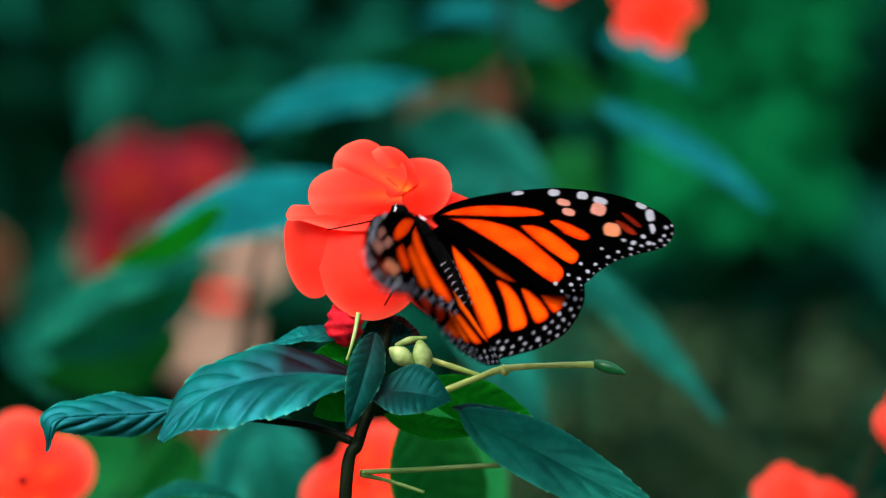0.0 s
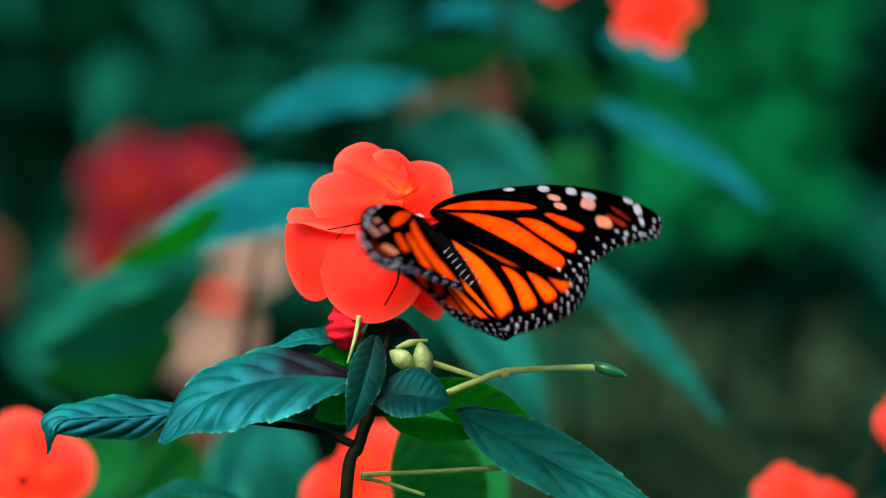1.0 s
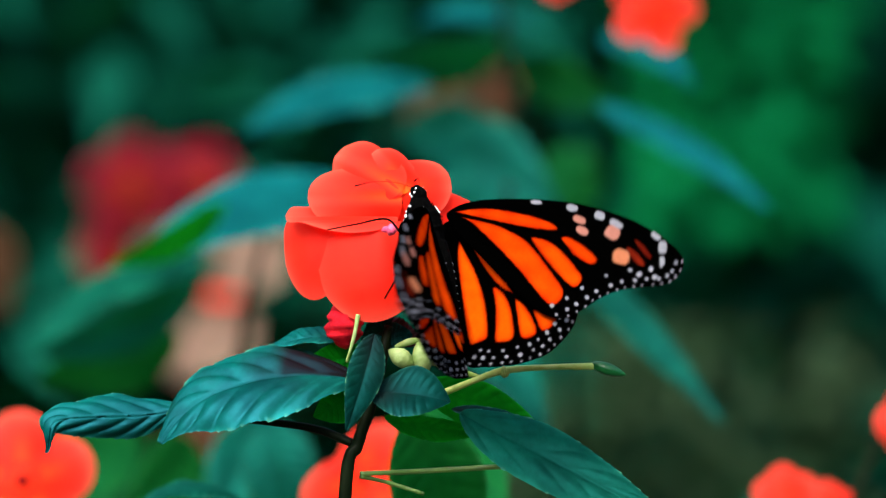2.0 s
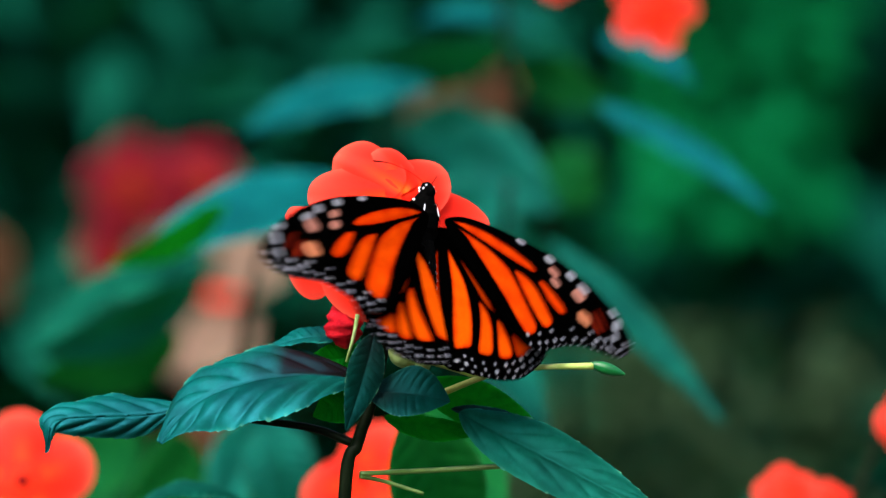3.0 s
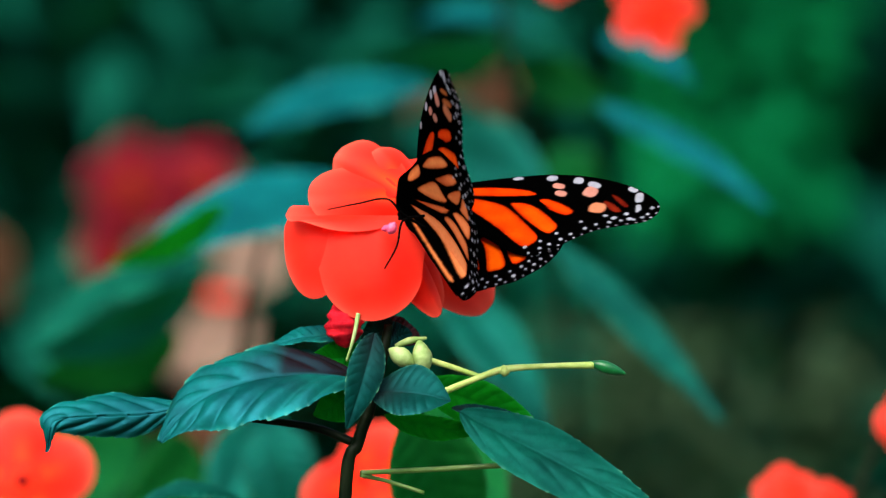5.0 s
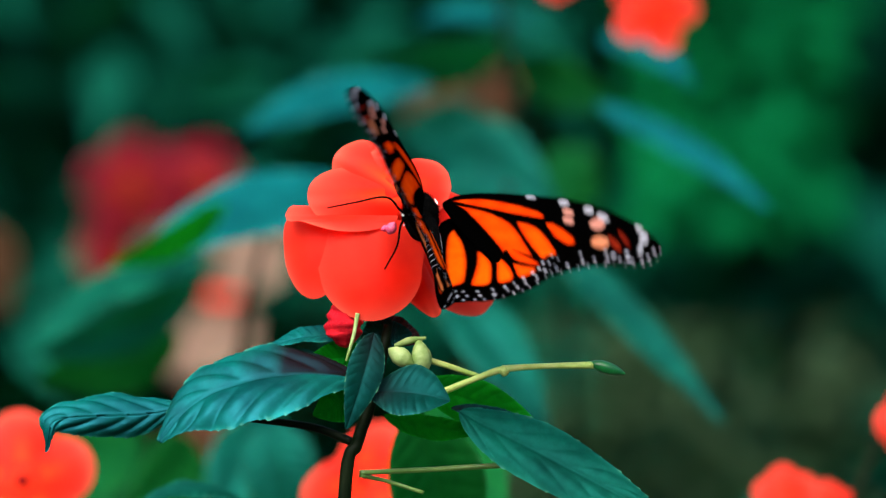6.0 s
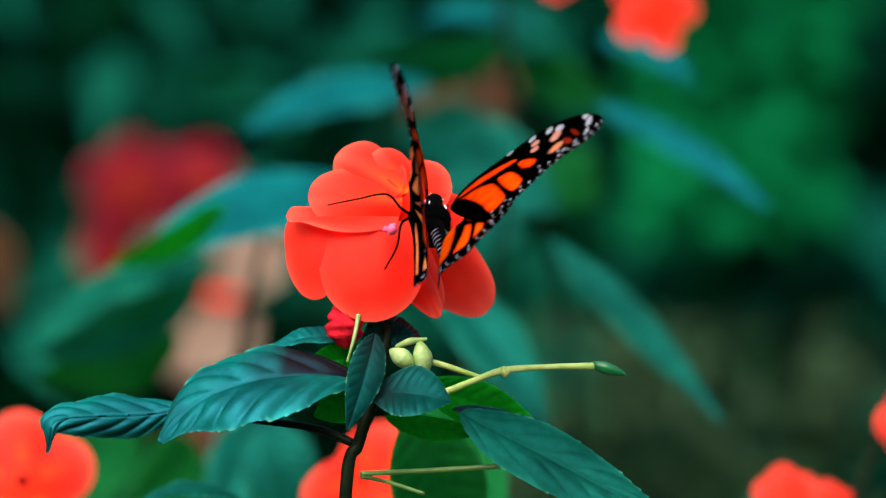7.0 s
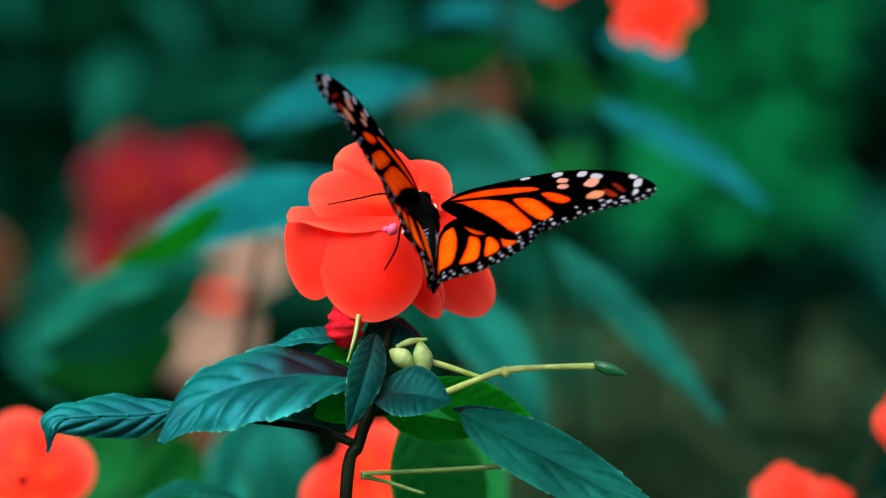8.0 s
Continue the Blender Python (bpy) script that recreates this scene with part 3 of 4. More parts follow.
# ---- plants behind ----
def behind(name, label, base, stem_points, leaves, flowers, stem_r=2e-3, petal_mat=None):
    th = thing(name, label, "plant", base, group="plants behind")
    inv = Matrix.Translation(-base)

    def add(n, me, mat, parent=None, lab=""):
        me.transform(inv)
        return part(n, me, mat, parent or th, lab)

    add("stem", tube("stem", [base] + stem_points, [stem_r, stem_r * 0.8, stem_r * 0.6], 50), STEM)
    for i, (b, t, w, face, k) in enumerate(leaves):
        mat = k.pop("mat", None) or LEAF_FAR
        add("leaf", leaf_mesh("leaf", b, t, w, face, seed=20 + i, **k), mat, lab={LEAF_BROWN: "brown leaf standing in for a far blur", LEAF_PALE: "pale tan leaf standing in for a far blur", LEAF_FRESH: "bright green leaf underside", LEAF_SHADE: "green leaf underside with shade in its colour"}.get(mat, ""))
    for c, r, face, seed, slim in flowers:
        face = Vector(face).normalized()
        a1 = face.orthogonal().normalized()
        a2 = face.cross(a1)
        fl = add("flower", drop_mesh("flower", c + face * r * 0.1, c - face * r * 0.5, r * 0.14), PETAL_RED, lab="coral blossom with five broad petals")
        for i in range(5):
            d = a1 * math.cos(i * 1.2566 + seed) + a2 * math.sin(i * 1.2566 + seed)
            add("petal", petal_mesh("petal", c, c + (d - face * 0.12) * r, r * slim, face, cup=-0.2, notch=0.02, wave=0.25, seed=i + seed), petal_mat or PETAL, fl)
    return th


DEEP = 1.5


def far(px, pz, y):
    """A place DEEP * y mm behind C, on the line from the lens through (px, pz) mm of the sharp plane."""
    k = (895.0 + DEEP * y) / 895.0
    return at(px * k, pz * k, DEEP * y)


def bloom(px, pz, y, r, face, seed, slim=0.98):
    return far(px, pz, y), r * (895.0 + DEEP * y) / (895.0 + y), face, seed, slim


def build_behind():
    G = Vector
    lf = lambda a, b, y, w, face, y2=None, **k: (far(*a, y), far(*b, y if y2 is None else y2), w * (895.0 + DEEP * y) / (895.0 + y), face, dict(dict(arch=0.1, fold=0.2), **k))
    behind("impatiens_plant", "blurred impatiens plant with drooping leaves and coral blossom", G((0.08, 0.65, 0)),
           [far(35, -120, 450), far(22, 10, 420), far(15, 30, 400), far(12, 62, 400)],
           [lf((-3.0, 35.5), (-41.8, 27.2), 390, 0.0240, (0, -0.6, 0.9), 350, droop=0.05, arch=0.03, mat=LEAF_SKYLIT),
            lf((23, 45), (-5, 48), 420, 0.0220, (0, -0.45, 1.0), 400, mat=LEAF_SKYLIT),
            lf((10.3, 50.5), (24.7, 48.1), 420, 0.0160, (0, -0.5, 0.9), 420),
            lf((33, 31), (69.0, 8.6), 330, 0.0150, (0.3, -0.6, 0.8), 300, arch=0.03, mat=LEAF_SKYLIT),
            lf((33.5, 45.0), (53.5, 34.3), 360, 0.0150, (0.2, -0.6, 0.8), 350, mat=LEAF_SKYLIT),
            lf((13.9, 42.1), (-17.3, 42.1), 450, 0.0220, (0, -0.6, -0.5), 430),
            lf((15.5, 39.5), (36.5, 31), 430, 0.0165, (0.2, -0.9, -0.3), 420, mat=LEAF_SHADE),
            lf((10.3, 27.1), (-10.1, 23.5), 470, 0.0200, (0.0, -0.9, -0.1), 470),
            lf((21, 19.5), (33.1, 9.0), 480, 0.0230, (0.2, -0.9, 0.1), 480, mat=LEAF_SHADE)],
           [bloom(44.9, 51.2, 330, 0.0132, (0.1, -1, 0.2), 1.13, 0.72), bloom(24, 60, 480, 0.010, (0.1, -1, 0.4), 2)])
    behind("impatiens_plant", "blurred impatiens plant with long hanging leaves", G((0.02, 0.45, 0)),
           [far(12, -110, 300), far(10, -30, 290), far(14, 14, 280)],
           [lf((22.9, 1.9), (59.3, -36.8), 250, 0.0125, (0.5, -0.85, 0.35), 225, arch=0.02),
            lf((-2, 22.5), (24.5, 8.5), 400, 0.0300, (0, -1.0, 0.15), 380),
            lf((-1.1, -7.1), (22.1, -40.1), 240, 0.0190, (0.3, -0.9, 0.3), 220),
            lf((10.3, 13.3), (1.9, -2.3), 330, 0.0300, (0, -0.9, 0.2), 330),
            lf((-0.5, -31.1), (12.5, -62.3), 160, 0.0190, (0.1, -0.9, 0.1), 130, mat=LEAF_SHADE)],
           [])
    behind("impatiens_plant", "blurred impatiens plant with broad teal leaves", G((-0.1, 0.47, 0)),
           [far(-48, -120, 320), far(-44, -30, 310), far(-36, 10, 300)],
           [lf((-46, 9.5), (-71, -3.5), 236, 0.0105, (0, -0.8, -0.5), 222, mat=LEAF_FRESH),
            lf((-56, -19), (-86, -27), 300, 0.0220, (0, -0.8, -0.5), 300, mat=LEAF_SHADE),
            lf((-19.0, 14.0), (-66, -1.5), 270, 0.0250, (-0.15, -0.8, 0.65), 240, mat=LEAF_SKYLIT, arch=0.04, droop=0.03),
            lf((-66, -37), (-88, -60), 420, 0.030, (0, -0.9, 0.3), 400, mat=LEAF_SHADE),
            lf((-47.3, -4.5), (-88, -20.5), 270, 0.0160, (0, -0.5, 0.9), 235, mat=HEDGE),
            lf((-51.5, -7.5), (-87.5, -22.5), 290, 0.0180, (0, -0.7, -0.4), 270),
            lf((-37, -36), (-50, -60), 230, 0.0190, (0.1, -0.9, 0.3), 210),
            lf((-36.5, -35.9), (-31.7, -62.3), 200, 0.0200, (-0.1, -0.9, 0.3), 200),
            lf((-52.1, -41.9), (-67.7, -56.3), 250, 0.0200, (0, -0.9, -0.2), 230, mat=LEAF_SHADE),
            lf((-42.5, -53.3), (-64.1, -53.9), 60, 0.0100, (0, -0.4, 0.9), 50)],
           [bloom(-16.9, -49.3, 150, 0.0196, (-0.5, -0.7, 0.6), 0.3), bloom(-89.3, -49.1, 130, 0.0182, (0.1, -1, 0.3), 0.19, 0.9)])
    # added plant: its tan leaves stand in for blurred earth and stalks
    behind("withered_plant", "added blurred plant whose tan leaves stand in for far earth", G((-0.06, 1.38, 0)),
           [far(-30, -110, 920), far(-28, -20, 920), far(-4, 40, 920)],
           [lf((-104, 5), (-93, -14), 900, 0.034, (0, -1, 0.4), mat=LEAF_BROWN),
            lf((5.5, 34.9), (-6.5, 24.7), 900, 0.034, (0, -1, 0.4), mat=LEAF_BROWN),
            lf((-40.1, -14.5), (-58.1, -27), 900, 0.030, (0, -1, 0.4), mat=LEAF_PALE),
            lf((-37.7, -35.9), (-60.5, -41.9), 900, 0.023, (0, -1, 0.4), mat=LEAF_BROWN),
            lf((13.9, 38.5), (9.1, 25.3), 900, 0.014, (0, -1, 0.4), mat=LEAF_BROWN),
            lf((-35, 4), (-47.3, -9.5), 900, 0.034, (0, -1, 0.4), mat=LEAF_PALE)], [bloom(-46, -9, 900, 0.0105, (0, -0.3, 1.0), 0.4)])
    behind("impatiens_plant", "blurred impatiens plant with deep red blossoms", G((-0.15, 1.72, 0)),
           [far(-70, -110, 1150), far(-66, 0, 1130)],
           [lf((-62, 4), (-54, -14), 1100, 0.04, (0, -0.7, 0.6), mat=HEDGE), lf((-72, -24), (-92, -20), 1100, 0.05, (0, -0.7, 0.6), mat=HEDGE)],
           [bloom(-66, 13, 1100, 0.025, (0, -1, 0), 0.2), bloom(-52, 15, 1120, 0.020, (0, -1, 0.2), 1.0), bloom(-70, 0, 1110, 0.018, (0, -1, 0.2), 2.0), bloom(-62, -4, 1110, 0.016, (0, -1, 0.2), 0.7)], 4e-3, PETAL_RED)
    behind("impatiens_plant", "blurred impatiens plant at the edge with coral blossoms", G((0.12, 0.30, 0)),
           [far(80, -140, 200), far(84, -70, 190), far(92, -40, 190)],
           [lf((82, -60), (60, -56), 220, 0.02, (0, -0.4, 0.9))],
           [bloom(100, -36.5, 190, 0.010, (-0.2, -1, 0.2), 0.5), bloom(73, -52, 190, 0.0085, (0, -1, 0.5), 1.5), bloom(82, -54.5, 200, 0.008, (0, -1, 0.7), 0.1)])


build_behind()


# ---- the butterfly; its own space: y to the head, x to its right, z up from its back ----
def inside(P, poly):
    """How deep each of the places P lies inside the closed outline poly (negative: outside)."""
    d = np.full(len(P), 1e9)
    odd = np.zeros(len(P), bool)
    for i in range(len(poly)):
        a, b = poly[i - 1], poly[i]
        e = b - a
        t = np.clip(((P - a) @ e) / (e @ e + 1e-12), 0, 1)
        d = np.minimum(d, np.linalg.norm(P - a - t[:, None] * e, axis=1))
        hit = (a[1] > P[:, 1]) != (b[1] > P[:, 1])
        with np.errstate(divide="ignore", invalid="ignore"):
            odd ^= hit & (P[:, 0] < (b[0] - a[0]) * (P[:, 1] - a[1]) / (b[1] - a[1]) + a[0])
    return np.where(odd, d, -d)


def closed(points, n):
    P = list(points)
    return spline(P[-2:] + P + P[:2], (len(P) + 3) * n)[n:-2 * n]


def smooth(a, lo, hi):
    t = np.clip((a - lo) / (hi - lo), 0, 1)
    return t * t * (3 - 2 * t)


def wing_pattern(P, cells, spots, dots, under):
    """The scales' colours at the places P: black with orange cells, pale spots and white dots."""
    col = np.tile(np.array((0.0004, 0.0004, 0.0004)), (len(P), 1))
    wob = np.array([noise.noise(Vector((p[0] * 1.1, p[1] * 1.1, 3.0))) for p in P])
    fine = np.array([noise.noise(Vector((p[0] * 0.35, p[1] * 0.35, 9.0))) for p in P])
    height = np.zeros(len(P))
    for pts_, red, tan in cells:
        if red < 0 and not under:
            continue
        depth = inside(P, closed([np.array(q) for q in pts_], 6))
        w = smooth(depth + 0.10 * wob, 0.12, 0.5)
        a, b = np.array((0.50, 0.019, 0.001)), np.array((0.84, 0.088 + 0.08 * min(max(0.45 - red, 0), 0.45), 0.002))
        if red > 1:
            a, b = np.array((0.10, 0.006, 0.003)), np.array((0.34, 0.030, 0.006))
        if under:
            a, b = a * (1 - tan) + np.array((0.72, 0.21, 0.055)) * tan, b * (1 - tan) + np.array((0.80, 0.36, 0.14)) * tan
        mixv = np.clip(smooth(depth, 0.0, 1.5) * (1 - 0.7 * max(0, min(red, 1))) + 0.35 * fine, 0, 1)[:, None]
        col = col * (1 - w[:, None]) + (a * (1 - mixv) + b * mixv) * w[:, None]
        height -= 0.05 * w
    for x, y, rx, ry, turn, c in spots:
        q = P - np.array((x, y))
        ca, sa = math.cos(radians(turn)), math.sin(radians(turn))
        u, v = (q[:, 0] * ca + q[:, 1] * sa) / rx, (-q[:, 0] * sa + q[:, 1] * ca) / ry
        w = smooth(1.0 - (np.abs(u) ** 2.6 + np.abs(v) ** 2.6) + 0.25 * wob, -0.25, 0.35)[:, None]
        tone = {"w": (0.34, 0.36, 0.42), "p": (0.50, 0.22, 0.17), "o": (0.54, 0.20, 0.10)}[c]
        col = col * (1 - w) + np.array(tone) * w
    for x, y, r in dots:
        w = smooth(r * (1 + 0.3 * wob) - np.linalg.norm(P - np.array((x, y)), axis=1), -0.08, 0.14)[:, None]
        col = col * (1 - w) + np.array((0.36, 0.38, 0.45)) * w
    return col, height


def margin_dots(edge, rows, seed):
    """White dots in rows along a wing's outer edge (edge: places in order; rows: inset, gap, radius)."""
    rng = random.Random(seed)
    E = spline(edge, 400)
    out = []
    step = np.concatenate([[0], np.cumsum(np.linalg.norm(np.diff(E, axis=0), axis=1))])
    T = np.gradient(E, axis=0)
    N = np.stack([T[:, 1], -T[:, 0]], 1)
    N /= np.linalg.norm(N, axis=1)[:, None]
    for inset, gap, r, shift in rows:
        s = gap * shift
        while s < step[-1]:
            i = int(np.searchsorted(step, s))
            p = E[min(i, 399)] + N[min(i, 399)] * (inset + rng.uniform(-0.15, 0.15))
            out.append((p[0], p[1], r * rng.uniform(0.75, 1.2)))
            s += gap * rng.uniform(0.85, 1.15)
    return out


def wing_mesh(name, outline, centre, cells, spots, dots, camber, mirror, rings, around):
    """A thin two-sided wing: rings of places from its middle out to its edge, upper and under side joined at the rim."""
    O = closed([np.array(p) for p in outline], 24)
    step = np.concatenate([[0], np.cumsum(np.linalg.norm(np.diff(O, axis=0), axis=1))])
    s = np.linspace(0, step[-1], around, endpoint=False)
    rim = np.stack([np.interp(s, step, O[:, 0]), np.interp(s, step, O[:, 1])], 1)
    c = np.array(centre)
    f = np.linspace(0, 1, rings) ** 0.8
    P = (c + f[:, None, None] * (rim - c)[None]).reshape(-1, 2)
    z = camber(P[:, 0], P[:, 1])
    sx = -1 if mirror else 1
    V, A = [], []
    for under in (False, True):
        col, h = wing_pattern(P, cells, spots, dots, under)
        rimfade = np.repeat(np.clip((1 - f) * 12, 0, 1), around)
        zz = z + (-1 if under else 1) * ((0.07 + h * 0.8) * rimfade)
        V.append(np.stack([P[:, 0] * sx, P[:, 1], zz], 1))
        A.append(col)
    n = rings * around
    faces = []
    for side in (0, 1):
        o = side * n
        for i in range(rings - 1):
            for j in range(around):
                k = (j + 1) % around
                q = (o + i * around + j, o + (i + 1) * around + j, o + (i + 1) * around + k, o + i * around + k)
                faces.append(q if (side == 1) == (sx > 0) else q[::-1])
    me = bpy.data.meshes.new(name)
    me.from_pydata([tuple(v) for v in np.concatenate(V) * MM], [], faces)
    a = me.attributes.new("pattern", "FLOAT_COLOR", "POINT")
    rgba = np.concatenate([np.concatenate(A), np.ones((2 * n, 1))], 1)
    a.data.foreach_set("color", rgba.reshape(-1).astype(np.float32))
    return me


FORE = [(0.5, 0.2), (3.8, 2.5), (9.8, 4.5), (17.0, 5.9), (24.8, 6.7), (32.5, 6.4), (39.6, 5.2), (45.5, 3.0), (49.2, 0.8), (50.6, -1.6), (49.7, -4.8),
        (47.1, -7.2), (42.9, -8.7), (38.6, -10.2), (35.0, -12.6), (32.1, -15.6), (29.6, -18.1), (26.9, -19.4), (22.4, -18.4), (15.4, -13.9), (9.1, -9.2), (3.0, -4.3), (0.1, -1.5)]
FORE_CELLS = [
    ([(1.5, 0.0), (7.4, 2.0), (14.6, 2.4), (19.9, 2.0), (22.9, 1.1), (23.2, 0.0), (19.3, -0.7), (13.3, -0.8), (7.4, -0.6)], 0.7, 0.05),
    ([(2.8, -0.8), (10.3, -1.1), (16.6, -3.0), (20.4, -5.8), (23.6, -8.9), (26.7, -12.2), (27.1, -14.4), (26.0, -16.4), (24.2, -16.7), (21.4, -14.6), (17.6, -11.0), (12.0, -6.5), (5.6, -2.1)], 0.45, 0.05),
    ([(18.1, -2.6), (22.2, -2.6), (26.3, -5.1), (29.6, -8.0), (30.5, -9.7), (29.2, -11.7), (27.4, -11.3), (23.9, -8.7), (20.4, -5.6)], 0.3, 0.05),
    ([(24.1, -1.5), (25.9, -0.8), (29.0, -1.9), (32.3, -4.0), (32.6, -5.4), (31.1, -6.2), (28.1, -5.1), (25.8, -3.2)], 0.5, 0.05),
    ([(37.9, -0.3), (39.7, -0.4), (42.4, -2.6), (42.6, -4.0), (40.8, -3.9), (38.8, -2.1)], 2, 0.5),
    ([(39.3, 1.6), (40.9, 1.4), (43.6, -0.8), (43.8, -2.0), (42.6, -1.9), (40.4, -0.1)], 2, 0.5)]
FORE_SPOTS = [(27.4, 3.4, 1.4, 0.8, -10, "p"), (28.4, 1.1, 1.4, 0.9, -15, "p"), (35.1, 4.0, 1.5, 0.8, -15, "w"), (34.7, 2.0, 1.6, 1.5, -20, "p"), (37.4, -2.9, 1.8, 1.8, 0, "o"),
              (17.8, 5.4, 1.2, 0.5, 8, "w"), (25.4, 5.6, 1.2, 0.8, 0, "w"), (31.4, 5.1, 1.1, 0.9, -5, "w"), (43.8, 3.3, 1.1, 0.8, -30, "w"), (45.6, 1.1, 0.9, 1.4, 10, "w"), (46.0, -1.8, 0.6, 1.0, 10, "w")]
FORE_EDGE = [(50.0, -0.2), (50.6, -1.6), (49.7, -4.8), (47.1, -7.2), (42.9, -8.7), (38.6, -10.2), (35.0, -12.6), (32.1, -15.6), (29.6, -18.1), (27.4, -19.9)]
HIND = [(0.0, 0.5), (-1.5, -4.2), (-2.8, -12.0), (-3.5, -21.0), (-3.6, -27.2), (-3.1, -31.2), (-1.6, -33.4), (1.0, -34.6), (5.0, -35.1), (9.6, -35.1), (13.8, -34.4), (17.6, -32.1),
        (20.6, -29.5), (22.4, -26.4), (23.8, -21.5), (23.2, -15.4), (17.6, -8.8), (11.0, -3.8), (5.0, 0.6)]
HIND_CELLS = [
    ([(8.4, -4.0), (11.0, -4.3), (14.6, -7.4), (12.4, -8.7), (9.0, -5.8)], -0.2, 0.55),
    ([(15.0, -9.4), (19.4, -12.2), (22.6, -17.0), (21.7, -19.8), (18.2, -15.4)], -0.2, 0.55),
    ([(8.2, -7.8), (11.4, -10.2), (13.9, -13.6), (12.4, -16.4), (11.2, -18.2), (8.7, -13.6)], -0.2, 0.55),
    ([(14.6, -13.8), (17.0, -16.2), (20.5, -20.8), (19.6, -23.4), (15.4, -18.4)], 0.3, 0.55),
    ([(12.4, -18.4), (14.2, -18.8), (18.7, -24.4), (17.4, -25.4), (13.4, -22.8)], 0.5, 0.7),
    ([(2.3, -4.4), (3.1, -8.3), (3.9, -14.0), (4.1, -19.4), (3.6, -24.4), (2.6, -28.2), (0.6, -29.0), (-1.3, -28.4), (-1.0, -22.0), (-0.3, -15.5), (0.7, -8.7)], 0.0, 0.85),
    ([(4.5, -5.8), (6.0, -8.8), (7.5, -12.4), (9.4, -16.8), (10.2, -19.7), (7.6, -17.3), (5.8, -13.2), (4.9, -9.5)], 0.0, 0.5),
    ([(6.2, -17.2), (7.9, -18.3), (9.0, -21.5), (8.8, -26.0), (8.0, -29.3), (5.8, -30.0), (3.8, -29.4), (4.6, -25.8), (5.7, -21.4)], 0.1, 0.7),
    ([(10.1, -21.0), (11.8, -22.6), (12.9, -26.2), (12.9, -29.4), (10.8, -30.3), (9.2, -29.3), (9.5, -25.0)], 0.1, 0.7),
    ([(13.2, -24.2), (15.7, -25.1), (18.1, -26.5), (16.2, -28.9), (13.8, -29.3), (13.2, -26.8)], 0.3, 0.7),
    ([(-0.2, -4.8), (-1.0, -9.0), (-1.7, -15.0), (-1.9, -22.5), (-2.0, -27.4), (-3.0, -26.4), (-3.0, -20.0), (-2.6, -13.0), (-1.6, -7.0)], 0.2, 0.9)]
HIND_EDGE = [(23.6, -22.0), (22.2, -26.4), (20.4, -29.4), (17.4, -31.9), (13.7, -34.1), (9.6, -34.8), (5.0, -34.8), (1.0, -34.3), (-1.6, -33.1), (-3.1, -31.0)]

butterfly = thing("butterfly", "orange butterfly with black veins and white dotted wing edges", "butterfly", C)
SHOULDER, HIP = (2.6, 2.2, 4.4), (2.9, 1.1, 1.8)


